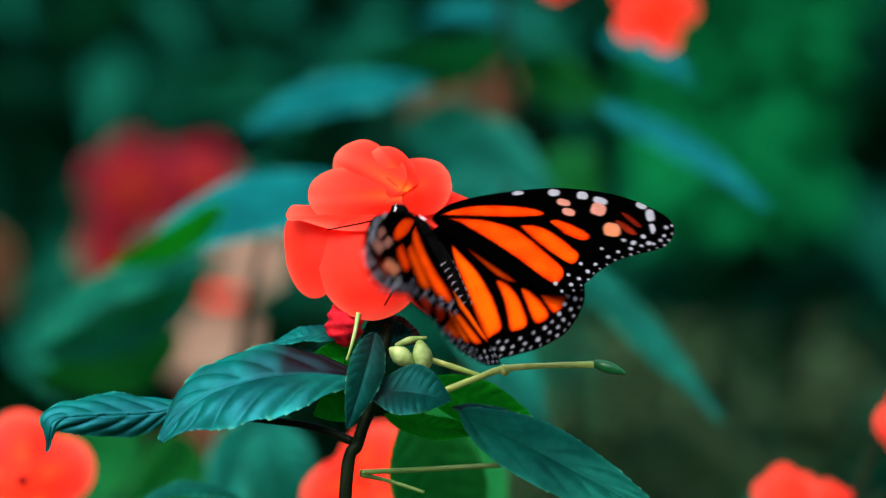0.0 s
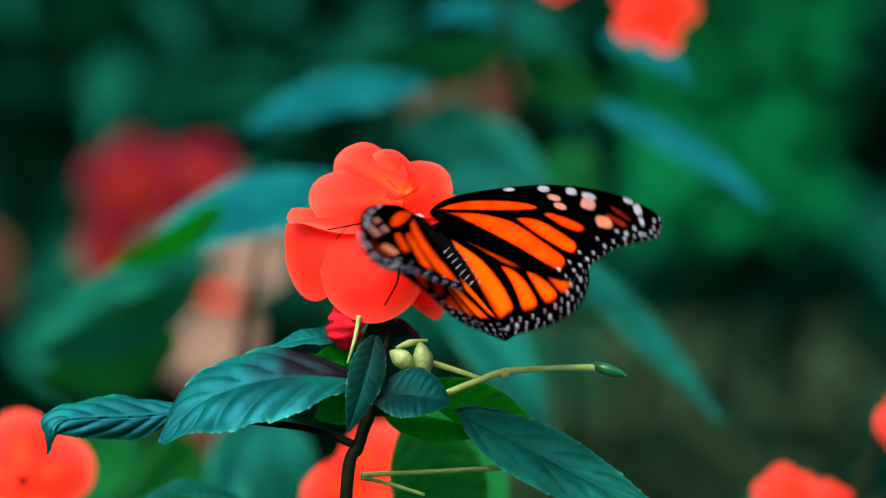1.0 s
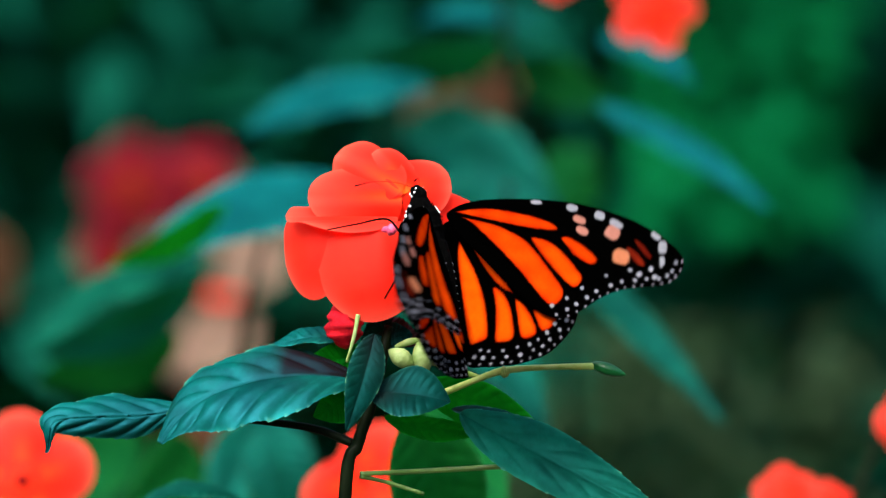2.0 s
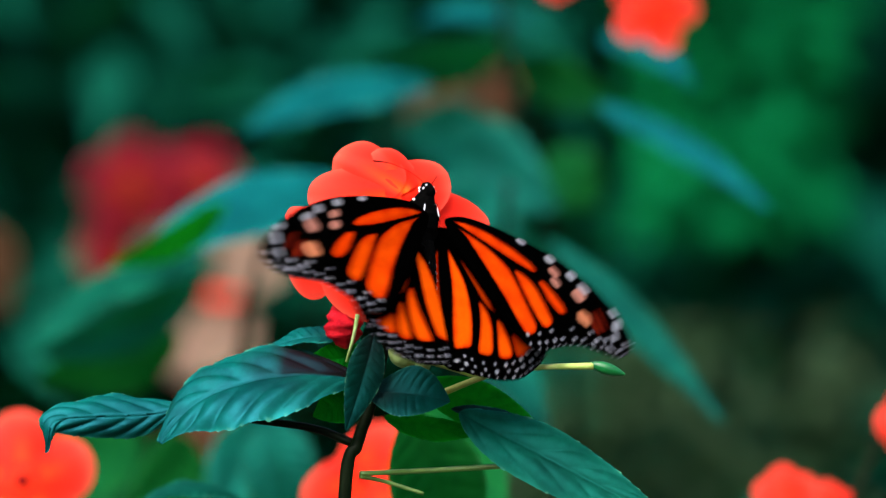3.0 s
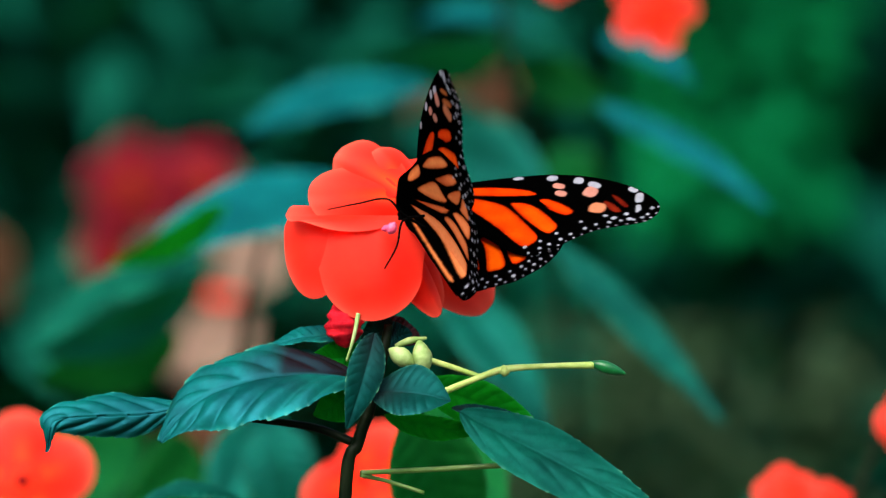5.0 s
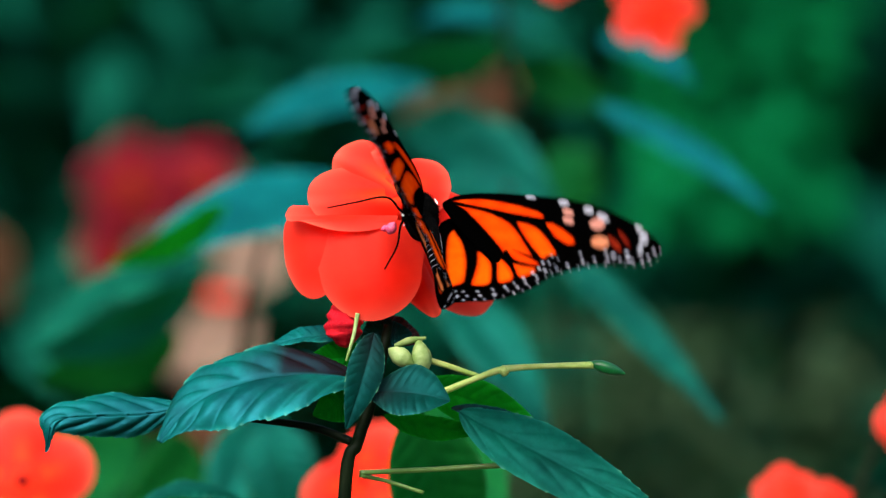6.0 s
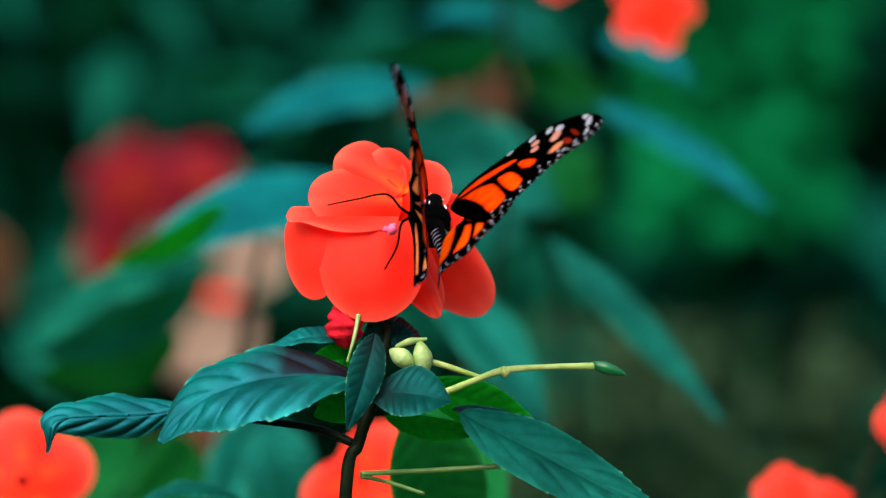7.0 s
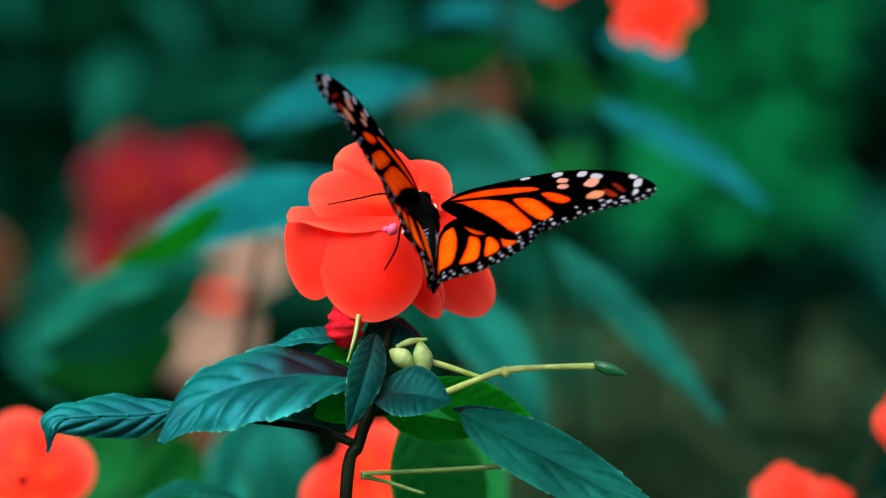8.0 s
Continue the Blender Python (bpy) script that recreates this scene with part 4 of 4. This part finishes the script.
def build_butterfly():
    fdots = margin_dots(FORE_EDGE, [(0.35, 2.0, 0.22, 0.4), (1.7, 2.6, 0.38, 0.5), (3.9, 4.2, 0.46, 1.4)], 1) + [(45.1, -5.8, 0.55), (41.8, -6.0, 0.6)]
    hdots = margin_dots(HIND_EDGE, [(0.35, 2.2, 0.22, 0.3), (1.7, 2.8, 0.36, 0.5), (3.3, 3.2, 0.38, 0.2)], 2)
    fore_camber = lambda x, y: 0.9 * np.sin(np.clip(x / 50, 0, 1) * math.pi) + 0.25 * np.sin(y * 0.45 + x * 0.12) + 0.07 * np.clip(-y - 2, 0, 16)
    hind_camber = lambda x, y: 0.8 * np.sin(np.clip(-y / 34, 0, 1) * math.pi) + 0.2 * np.sin(x * 0.6) - 0.6 - 1.0 * np.clip(-0.2 - x, 0, 3) - 1.3 * np.exp(-((0.57 * x + 0.82 * y) / 5.5) ** 2) - 0.07 * np.clip(y + 14, 0, 14)
    out = {}
    for side in (1, -1):
        mir = side < 0
        w = part("forewing", wing_mesh("forewing", FORE, (25, -5), FORE_CELLS, FORE_SPOTS, fdots, fore_camber, mir, 62, 560), WING, butterfly, "orange forewing with black veins and white spots")
        out["F", side] = w
        w = part("hindwing", wing_mesh("hindwing", HIND, (9, -17), HIND_CELLS, [], hdots, hind_camber, mir, 56, 460), WING, butterfly, "orange hindwing with black veins and dotted border")
        out["H", side] = w
    part("thorax", tube("thorax", [Vector(p) * MM for p in ((0, -5, 0.2), (0, -1, -1.5), (0, 3.6, -1.1), (0, 7.4, 0.2))], [1.8e-3, 3.9e-3, 3.9e-3, 1.8e-3], 24, 20, 0.02), BLACK, butterfly, "furry black thorax with white dots")
    ab = part("abdomen", tube("abdomen", [Vector(p) * MM for p in ((0, -3.5, 1.2), (0, -9, 1.4), (0, -14.5, 1.2), (0, -20.2, 0.6))], [1.6e-3, 1.75e-3, 1.6e-3, 1.35e-3, 0.7e-3], 50, 16), BLACK, butterfly, "black abdomen with pale rings")
    for k in range(7):
        y = -8.6 - 1.65 * k
        r = 1.78 - 0.11 * max(0, k - 2)
        for sx in (-1, 1):
            part("band", tube("band", [Vector((sx * r * math.sin(a), y - 0.25 * math.sin(a), 1.3 - 0.035 * k + r * math.cos(a))) * MM for a in (0.4, 0.7, 1.05, 1.4, 1.75)], [0.03e-3, 0.07e-3, 0.11e-3, 0.09e-3, 0.04e-3], 16, 6), RING, ab)
    hd = part("head", tube("head", [Vector(p) * MM for p in ((0, 6.2, 0.3), (0, 8.2, 0.4), (0, 10.0, 0))], [1.4e-3, 1.9e-3, 1.0e-3], 14, 16), BLACK, butterfly, "black head with white dots")
    th = butterfly.children[[o.name.split(".")[0] for o in butterfly.children].index("thorax")]
    def dot(parent, p, r):
        part("white_dot", drop_mesh("white_dot", p - Vector((0, r * MM, 0)), p + Vector((0, r * MM, 0)), r * MM * 0.9), WHITE, parent)

    for x, y, z, r in ((0.9, 9.2, 1.3, 0.28), (0.35, 9.5, 1.1, 0.2), (1.5, 8.4, 1.2, 0.3), (1.75, 8.0, 0.2, 0.32), (1.5, 8.8, -0.3, 0.3)):
        for sx in (1, -1):
            dot(hd, Vector((sx * x, y, z)) * MM, r)
    for y, low, r in ((6.0, 0, 0.34), (5.6, 35, 0.36), (4.4, 12, 0.4), (4.2, 48, 0.4), (2.6, 25, 0.42), (2.2, 62, 0.42), (0.6, 10, 0.4), (0.2, 45, 0.42), (-1.4, 28, 0.38), (-2.6, 55, 0.36)):
        rad = float(np.interp(y, (-5, -1, 3.6, 7.4), (1.8, 3.9, 3.9, 1.8))) + 0.25
        zc = float(np.interp(y, (-5, -1, 3.6, 7.4), (0.2, -1.5, -1.1, 0.2)))
        for sx in (1, -1):
            dot(th, Vector((sx * rad * math.cos(radians(low)), y, zc - rad * math.sin(radians(low)))) * MM, r)
    rng = random.Random(5)
    fur = bmesh.new()
    for _ in range(900):
        a, y = rng.uniform(0, 2 * math.pi), rng.uniform(-4.6, 5.6)
        r = float(np.interp(y, (-5, -1, 3, 6), (1.8, 3.8, 3.8, 2.2)))
        p = Vector((r * math.cos(a), y + 0.6, float(np.interp(y, (-5, -1, 3, 6), (0.2, -1.5, -1.1, -0.2))) + r * math.sin(a))) * MM
        d = (Vector((math.cos(a), rng.uniform(-1.2, -0.2), math.sin(a))) + Vector((rng.gauss(0, 0.25), 0, rng.gauss(0, 0.25)))).normalized()
        e = d.orthogonal().normalized() * 0.07 * MM
        g = d.cross(e)
        v = [fur.verts.new(p + e), fur.verts.new(p - 0.5 * e + 0.87 * g), fur.verts.new(p - 0.5 * e - 0.87 * g), fur.verts.new(p + d * rng.uniform(0.3, 0.7) * MM)]
        for q in ((0, 1, 3), (1, 2, 3), (2, 0, 3)):
            fur.faces.new([v[k] for k in q])
    tagged(part("fur", fur, BLACK, th), "", "", "", "stuff")
    for sx in (-1, 1):
        part("wing_streak", tube("wing_streak", [Vector((sx * 1.6, 4.6, 2.2)) * MM, Vector((sx * 2.0, 2.6, 2.5)) * MM], [0.08e-3, 0.16e-3, 0.06e-3], 10, 6), WHITE, th)
        an = part("antenna", tube("antenna", [Vector((sx * 0.7, 9.6, 0.7)) * MM, Vector((sx * 3.0, 12, -1.2)) * MM, Vector((sx * 6.0, 14.2, -4.6)) * MM, Vector((sx * 8.2, 15.2, -8.2)) * MM], [0.07e-3, 0.06e-3, 0.07e-3, 0.18e-3], 40, 8), BLACK, butterfly, "thin black antenna")
    out["legs"] = [
        part("leg", tube("leg", [at(*p) - C for p in ((-4.0, 2.5, -9), (-8.6, 5.4, -13.5), (-11.8, 8.4, -14.5), (-18, 7.4, -13.0), (-24.2, 6.2, -10.5))], [0.34e-3, 0.27e-3, 0.22e-3, 0.17e-3, 0.12e-3], 40, 8), BLACK, butterfly, "thin black jointed leg"),
        part("leg", tube("leg", [at(*p) - C for p in ((-4.0, 2.5, -9), (-8.4, 1.4, -13.5), (-9.6, -3.8, -16.0), (-12.2, -8.6, -15.5))], [0.34e-3, 0.27e-3, 0.21e-3, 0.15e-3], 40, 8), BLACK, butterfly, "thin black jointed leg")]
    out["abdomen"] = ab
    return out


PARTS = build_butterfly()


def turn(flap, sweep, pitch, side):
    """A wing's turn on its hinge: swept in its plane, pitched, then raised by flap degrees."""
    m = Matrix.Rotation(radians(-flap * side), 4, "Y") @ Matrix.Rotation(radians(pitch), 4, "X") @ Matrix.Rotation(radians(sweep * side), 4, "Z")
    return m


def standing(ob, f):
    """Where a keyed thing stands at frame f."""
    keys = ob.animation_data
    place, spin = [0.0] * 3, [0.0] * 4
    for curve in keys.action.layers[0].strips[0].channelbag(keys.action_slot).fcurves:
        (place if curve.data_path == "location" else spin)[curve.array_index] = curve.evaluate(f)
    return Matrix.Translation(place) @ Quaternion(spin).normalized().to_matrix().to_4x4()


def motions():
    """Seconds; body: x, y, z in mm from C and turn in degrees; each side: forewing flap, sweep and pitch, hindwing flap, sweep and pitch."""
    rows = [
        (0.0, -4.2, -15.2, 2.0, 43.3, -12.0, 43.8, 26.4, -36.6, 5.5, 26.0, -11.9, 1.8, 28.6, -26.5, 10.1, 26.6, -4.0, 8.1),
        (0.1, -3.9, -15.4, 3.1, 49.5, -5.8, 44.2, 31.2, -33.0, 2.5, 29.4, -5.5, 0.3, 31.4, -28.9, 5.1, 30.2, -6.9, 2.5),
        (0.2, -3.3, -15.4, 3.1, 53.1, -4.6, 43.5, 35.9, -32.4, 2.2, 34.0, -6.0, -0.4, 36.1, -31.2, 3.3, 35.4, -6.7, -0.0),
        (0.3, -3.9, -15.1, 1.7, 50.3, -5.7, 42.7, 44.2, -33.0, 5.1, 42.3, -5.9, 3.5, 44.5, -31.4, 1.1, 44.2, -6.5, -2.6),
        (0.4, -4.0, -14.7, 1.7, 45.0, -5.5, 47.2, 50.8, -31.9, 5.4, 48.7, -4.9, 5.7, 51.2, -31.4, 0.9, 51.3, -5.1, -3.0),
        (0.5, -4.3, -14.3, 2.0, 42.9, -7.8, 46.1, 52.3, -30.2, -0.0, 51.1, -2.9, -4.3, 54.3, -28.2, -2.1, 53.3, -1.5, -3.0),
        (0.6, -5.0, -13.6, 1.8, 38.1, -5.5, 43.7, 55.0, -31.0, 3.3, 53.3, -6.4, -2.4, 55.1, -32.3, -0.1, 54.8, -4.8, -5.3),
        (0.7, -5.3, -13.0, 1.7, 37.9, -5.9, 43.7, 54.5, -30.8, 5.8, 53.0, -5.9, -0.4, 54.6, -31.2, -1.4, 53.6, -4.3, -5.4),
        (0.8, -3.7, -12.3, 3.6, 46.8, -5.0, 45.3, 44.0, -31.8, 9.9, 42.0, -2.4, 9.5, 44.0, -29.0, 0.1, 42.5, -3.1, -0.6),
        (0.9, -3.8, -11.7, 3.9, 49.3, -9.7, 45.7, 32.8, -35.2, 11.3, 30.8, -3.4, 11.6, 32.6, -30.0, 2.8, 30.3, -3.6, 1.2),
        (1.0, -4.2, -11.2, 3.0, 30.1, -9.6, 47.7, 19.4, -35.2, 13.9, 20.6, -11.1, 6.8, 22.9, -27.7, 13.7, 19.4, -0.5, 10.5),
        (1.1, -6.0, -10.9, 2.3, 33.6, -11.4, 41.2, 24.5, -35.4, 9.9, 23.0, -7.7, 3.5, 24.4, -31.1, 7.8, 22.0, -7.5, 5.0),
        (1.2, -5.4, -10.8, 2.4, 29.9, -9.2, 43.3, 20.0, -31.8, 8.3, 18.7, -7.0, 1.7, 20.3, -28.2, 10.3, 18.8, -8.2, 6.6),
        (1.3, -5.4, -10.9, 3.1, 27.5, -8.2, 42.3, 24.3, -32.4, 5.9, 23.1, -9.2, -3.3, 24.7, -29.4, 13.2, 23.8, -10.8, 9.9),
        (1.5, -4.8, -11.4, 4.3, 36.0, -7.0, 45.1, 37.7, -35.6, 9.9, 37.0, -10.7, 4.4, 40.0, -25.8, 12.5, 39.0, -17.6, 7.5),
        (1.6, -3.9, -11.1, 4.2, 45.2, -6.6, 41.6, 45.0, -36.3, 8.8, 43.1, -9.6, 6.0, 45.3, -32.7, 7.7, 44.6, -12.3, 3.9),
        (1.7, -2.6, -11.2, 4.0, 54.7, -7.7, 40.5, 44.6, -34.8, 7.7, 42.2, -9.0, 0.5, 44.7, -36.3, 4.9, 41.9, -6.9, 4.9),
        (2.8, -3.3, -6.4, 3.9, 74.8, 9.8, 36.1, -6.1, -28.4, -11.0, -3.4, -0.0, -9.7, -5.0, -18.1, -6.9, -4.0, -0.1, -11.7),
        (2.9, -3.6, -5.6, 4.3, 76.5, 10.7, 35.6, -1.0, -26.4, -11.6, -2.3, 3.4, -10.9, -0.8, -20.8, -9.8, -2.6, -3.0, -13.9),
        (3.0, -4.1, -4.8, 4.2, 77.5, 12.9, 35.4, 2.5, -22.0, -12.7, 4.4, 5.8, -13.7, 3.6, -23.6, -9.7, 1.1, -6.2, -16.3),
        (3.1, -2.5, -3.8, 6.9, 67.7, 10.0, 30.5, 31.4, -34.3, 5.7, 29.6, 0.9, 1.6, 31.5, -27.5, -2.4, 31.7, -9.7, -13.2),
        (3.2, -2.3, -3.0, 7.0, 50.7, 12.8, 36.5, 39.5, -40.3, 15.2, 37.9, -8.5, 9.5, 38.5, -36.2, 8.6, 38.2, -15.3, -1.0),
        (3.3, -3.9, -2.3, 7.2, 34.8, 13.7, 40.5, 53.9, -46.4, 14.5, 52.4, -17.9, 8.8, 52.1, -46.0, 13.5, 51.2, -22.4, 5.4),
        (3.4, -4.2, -1.5, 7.0, 32.0, 13.1, 43.9, 52.5, -45.4, 10.1, 51.1, -16.5, 5.9, 50.0, -44.8, 15.3, 49.4, -19.1, 7.2),
        (3.5, -4.3, -0.6, 6.4, 44.6, 13.2, 42.7, 45.1, -36.9, 3.5, 45.8, -7.8, -3.2, 44.6, -29.7, 11.8, 43.5, -6.7, 2.8),
        (3.7, -2.9, -0.1, 5.3, 30.2, 23.2, 41.8, 46.2, -44.9, 14.3, 45.0, -13.7, 8.7, 43.7, -42.5, 18.5, 43.1, -16.1, 10.1),
        (3.9, -2.6, 0.6, 4.1, 30.0, 24.8, 42.5, 52.2, -47.9, 13.4, 50.9, -17.9, 6.2, 49.4, -43.6, 19.3, 48.8, -14.3, 11.7),
        (4.0, -2.8, 1.4, 3.4, 41.1, 17.4, 53.0, 54.8, -47.5, -2.4, 52.3, -16.9, -6.8, 52.9, -31.3, 18.9, 56.7, -1.1, 14.0),
        (4.1, -2.8, 1.8, 4.3, 24.1, 25.2, 47.1, 56.6, -54.0, 9.5, 54.9, -24.0, 2.4, 53.6, -48.1, 19.6, 52.4, -19.4, 12.2),
        (4.2, -3.4, 2.4, 4.8, 16.9, 25.9, 42.3, 59.0, -55.3, 14.2, 57.1, -24.0, 8.0, 56.2, -52.1, 20.0, 54.8, -22.7, 13.0),
        (4.3, -4.2, 3.1, 5.5, 20.4, 25.7, 40.1, 57.3, -50.6, 11.1, 55.3, -17.7, 5.5, 54.6, -48.3, 16.1, 53.1, -20.0, 8.5),
        (4.5, -5.6, 4.1, 7.7, 34.9, 24.0, 38.0, 54.7, -36.9, 3.7, 51.9, -4.1, -3.6, 48.3, -32.0, 4.4, 51.6, -5.6, -2.3),
        (4.6, -7.1, 4.2, 7.1, 27.9, 23.7, 35.0, 51.8, -37.1, 3.6, 49.6, -3.5, -1.9, 51.3, -34.9, 6.6, 49.6, -6.0, -2.1),
        (4.7, -6.7, 4.7, 7.7, 37.4, 20.4, 41.3, 52.9, -35.0, -1.6, 50.5, -1.4, -9.1, 50.0, -24.1, 3.1, 52.2, 2.6, -3.8),
        (5.8, -4.8, 2.7, 7.1, 38.5, 19.5, 25.8, 45.2, -32.2, 3.0, 43.7, -0.0, -6.4, 43.5, -26.9, -4.2, 44.6, -0.2, -8.4),
        (5.9, -4.3, 2.4, 6.8, 38.1, 19.5, 22.6, 42.4, -30.6, 3.5, 41.4, -0.0, -5.8, 41.8, -26.3, -1.2, 42.7, -1.3, -10.3),
        (6.0, -3.9, 2.1, 6.9, 43.4, 20.2, 24.8, 40.0, -30.1, 4.3, 37.4, 0.7, -7.5, 38.2, -21.8, 2.1, 37.2, -0.3, -10.4),
        (6.1, -3.4, 1.1, 6.1, 42.4, 22.0, 22.9, 29.7, -28.8, 3.3, 29.0, 3.3, -6.6, 29.5, -23.7, 1.7, 30.4, 1.3, -7.5),
        (6.2, -3.3, 0.3, 6.2, 43.8, 21.3, 22.1, 29.6, -28.6, 2.7, 29.9, 2.2, -6.3, 32.3, -22.3, 4.8, 32.9, 3.1, -3.9),
        (6.3, -3.6, 0.1, 6.2, 41.7, 21.8, 21.8, 31.6, -29.6, 2.1, 30.7, 2.2, -5.9, 31.4, -25.6, 1.1, 32.0, 0.9, -4.1),
        (6.4, -4.1, 0.1, 6.6, 41.4, 22.9, 23.9, 46.0, -31.3, -2.2, 44.8, 0.6, -10.6, 46.1, -26.9, 0.7, 46.6, -2.7, -3.1),
        (6.5, -3.6, 0.8, 6.1, 38.0, 22.1, 19.1, 56.0, -29.7, -1.3, 53.3, 2.4, -11.5, 58.1, -25.8, -1.0, 60.6, 2.5, -2.8),
        (6.6, -3.4, -0.3, 5.5, 31.8, 21.2, 17.8, 59.5, -32.4, -1.5, 57.9, 0.2, -9.3, 59.5, -29.6, -0.1, 62.5, -0.3, -0.3),
        (6.7, -3.0, -1.5, 5.4, 31.1, 21.7, 17.3, 60.9, -33.8, -2.1, 59.2, -0.1, -8.9, 60.9, -31.1, 0.3, 62.2, 0.2, 0.1),
        (6.8, -3.2, -3.0, 5.4, 33.8, 20.7, 19.8, 59.9, -30.8, -5.4, 58.2, -0.6, -11.0, 60.0, -28.1, 1.2, 60.3, -2.5, -1.5),
        (6.9, -3.4, -3.8, 5.5, 31.3, 16.7, 15.0, 59.8, -28.6, -8.3, 58.0, 1.0, -11.9, 59.9, -26.9, 0.4, 60.1, -1.0, -2.1),
        (7.0, -1.8, -4.2, 5.6, 32.0, 14.6, 9.9, 64.1, -26.9, -2.7, 62.3, 3.3, -11.1, 63.1, -26.3, 0.9, 68.0, 6.6, -2.0),
        (7.1, -3.2, -4.9, 5.7, 29.9, 10.3, 11.6, 54.3, -30.5, -1.8, 53.0, -4.1, -8.4, 54.0, -29.9, 2.2, 54.2, -4.2, 0.8),
        (7.2, -3.2, -5.2, 5.5, 26.4, 13.7, 11.3, 48.9, -31.5, 2.1, 47.9, -6.1, -4.7, 48.8, -30.8, 5.6, 46.8, -6.0, 1.3),
        (7.3, -3.6, -5.8, 5.9, 20.7, 13.5, 9.2, 36.6, -31.5, 7.7, 36.0, -7.0, 1.2, 36.3, -32.5, 7.8, 34.5, -5.1, 2.6),
        (7.4, -3.7, -6.0, 5.8, 20.9, 13.7, 11.0, 27.4, -28.3, 5.1, 27.3, -4.3, -1.2, 27.2, -27.0, 7.3, 25.3, -4.8, 5.0),
        (7.5, -3.9, -6.1, 5.9, 27.9, 17.1, 12.1, 25.4, -24.5, 2.8, 28.2, -0.6, -4.8, 21.6, -22.7, 5.3, 21.3, 0.2, -4.3),
        (7.6, -3.5, -6.4, 6.0, 18.6, 14.8, 8.9, 26.0, -28.9, 12.6, 26.0, -5.1, 4.9, 25.6, -29.4, 10.3, 24.2, -4.0, 2.2),
        (7.7, -3.8, -6.5, 5.9, 14.4, 15.7, 10.5, 32.8, -32.5, 13.5, 32.6, -9.4, 5.4, 32.5, -34.4, 13.1, 31.0, -7.5, 7.3),
        (8.0, -4.0, -7.8, 6.0, 33.5, 17.5, 14.7, 42.0, -24.9, -1.0, 43.6, 0.9, -9.0, 39.8, -23.0, 1.6, 39.2, 3.3, -7.9),
    ]
    body, wings = [], {k: [] for k in PARTS if k not in ("legs", "abdomen")}
    for t, x, y, z, rx, ry, rz, fr, sr, pr, gr, hr, qr, fl, sl, pl, gl, hl, ql in rows:
        m = pose(x * MM, y * MM, 0.75 + z * MM, rx, ry, rz)
        body.append((t, m))
        for side, (f, s, p, g, h, q) in ((1, (fr, sr, pr, gr, hr, qr)), (-1, (fl, sl, pl, gl, hl, ql))):
            for key, hinge, flap, sweep, pitch in (("F", SHOULDER, f, s, p), ("H", HIP, g, h, q)):
                place = Vector((hinge[0] * side, hinge[1], hinge[2])) * MM
                wings[key, side].append((t, Matrix.Translation(place) @ turn(flap, sweep, pitch, side)))
    walk(butterfly, body)
    for key, path in wings.items():
        walk(PARTS[key], path)
    # the abdomen, lifted and swung between the raised wings
    root = Matrix.Translation(Vector((0, -3.5, 1.2)) * MM)
    bend = [(0.0, -8, -10), (0.3, 0, 2), (0.5, 8, 8), (0.7, 8, 8), (0.9, -8, -10), (1.1, -8, -10), (1.5, -7, -8), (1.7, -7, -8), (2.8, 7, 2), (3.1, 8, 2), (3.5, 4, -7), (4.0, 14, 12), (4.5, 14, 12), (4.7, 14, 10), (5.8, 4, 4), (6.2, 0, 0), (6.5, 8, 6), (7.0, 8, 4), (7.5, 2, 0), (8.0, 2, 0)]
    walk(PARTS["abdomen"], [(t, root @ pose(0, 0, 0, -up, 0, side) @ root.inverted()) for t, up, side in bend])
    # the legs hold on to the petals while the body sways over them
    steps = (((0.0, -2.2), (1.7, -2.2), (3.4, -2.0), (4.0, 0.5), (4.5, 2.0), (5.8, 2.2), (6.5, 3.0), (8.0, 3.1)), ((0.0, -3.2), (1.7, -3.2), (2.8, 2.0), (3.5, 4.6), (8.0, 4.2)))
    for leg, climb in zip(PARTS["legs"], steps):
        walk(leg, [(f / 30.0, standing(butterfly, frame(f / 30.0)).inverted() @ Matrix.Translation(C + Vector((0, 0, float(np.interp(f / 30.0, *zip(*climb))) * MM)))) for f in range(241)])
    # the plant nods a little under the butterfly's weight
    px = [(0, 0, 0), (0.5, 0.1, -0.15), (1.0, 0.15, -0.6), (1.5, 0.05, -0.4), (3.0, -0.15, -0.3), (3.5, 0.05, -0.12), (4.0, -0.05, -0.35), (4.5, 0.0, -0.12), (6.0, -0.15, -0.1),
          (6.5, 0.0, -0.3), (7.0, 0.05, -0.3), (7.5, 0.1, -0.2), (8.0, 0.1, -0.35)]
    base = Vector((-0.02, 0.012, 0.0))
    walk(plant, [(t, Matrix.Translation(base + Vector((x, 0, z)) * MM)) for t, x, z in px])


motions()
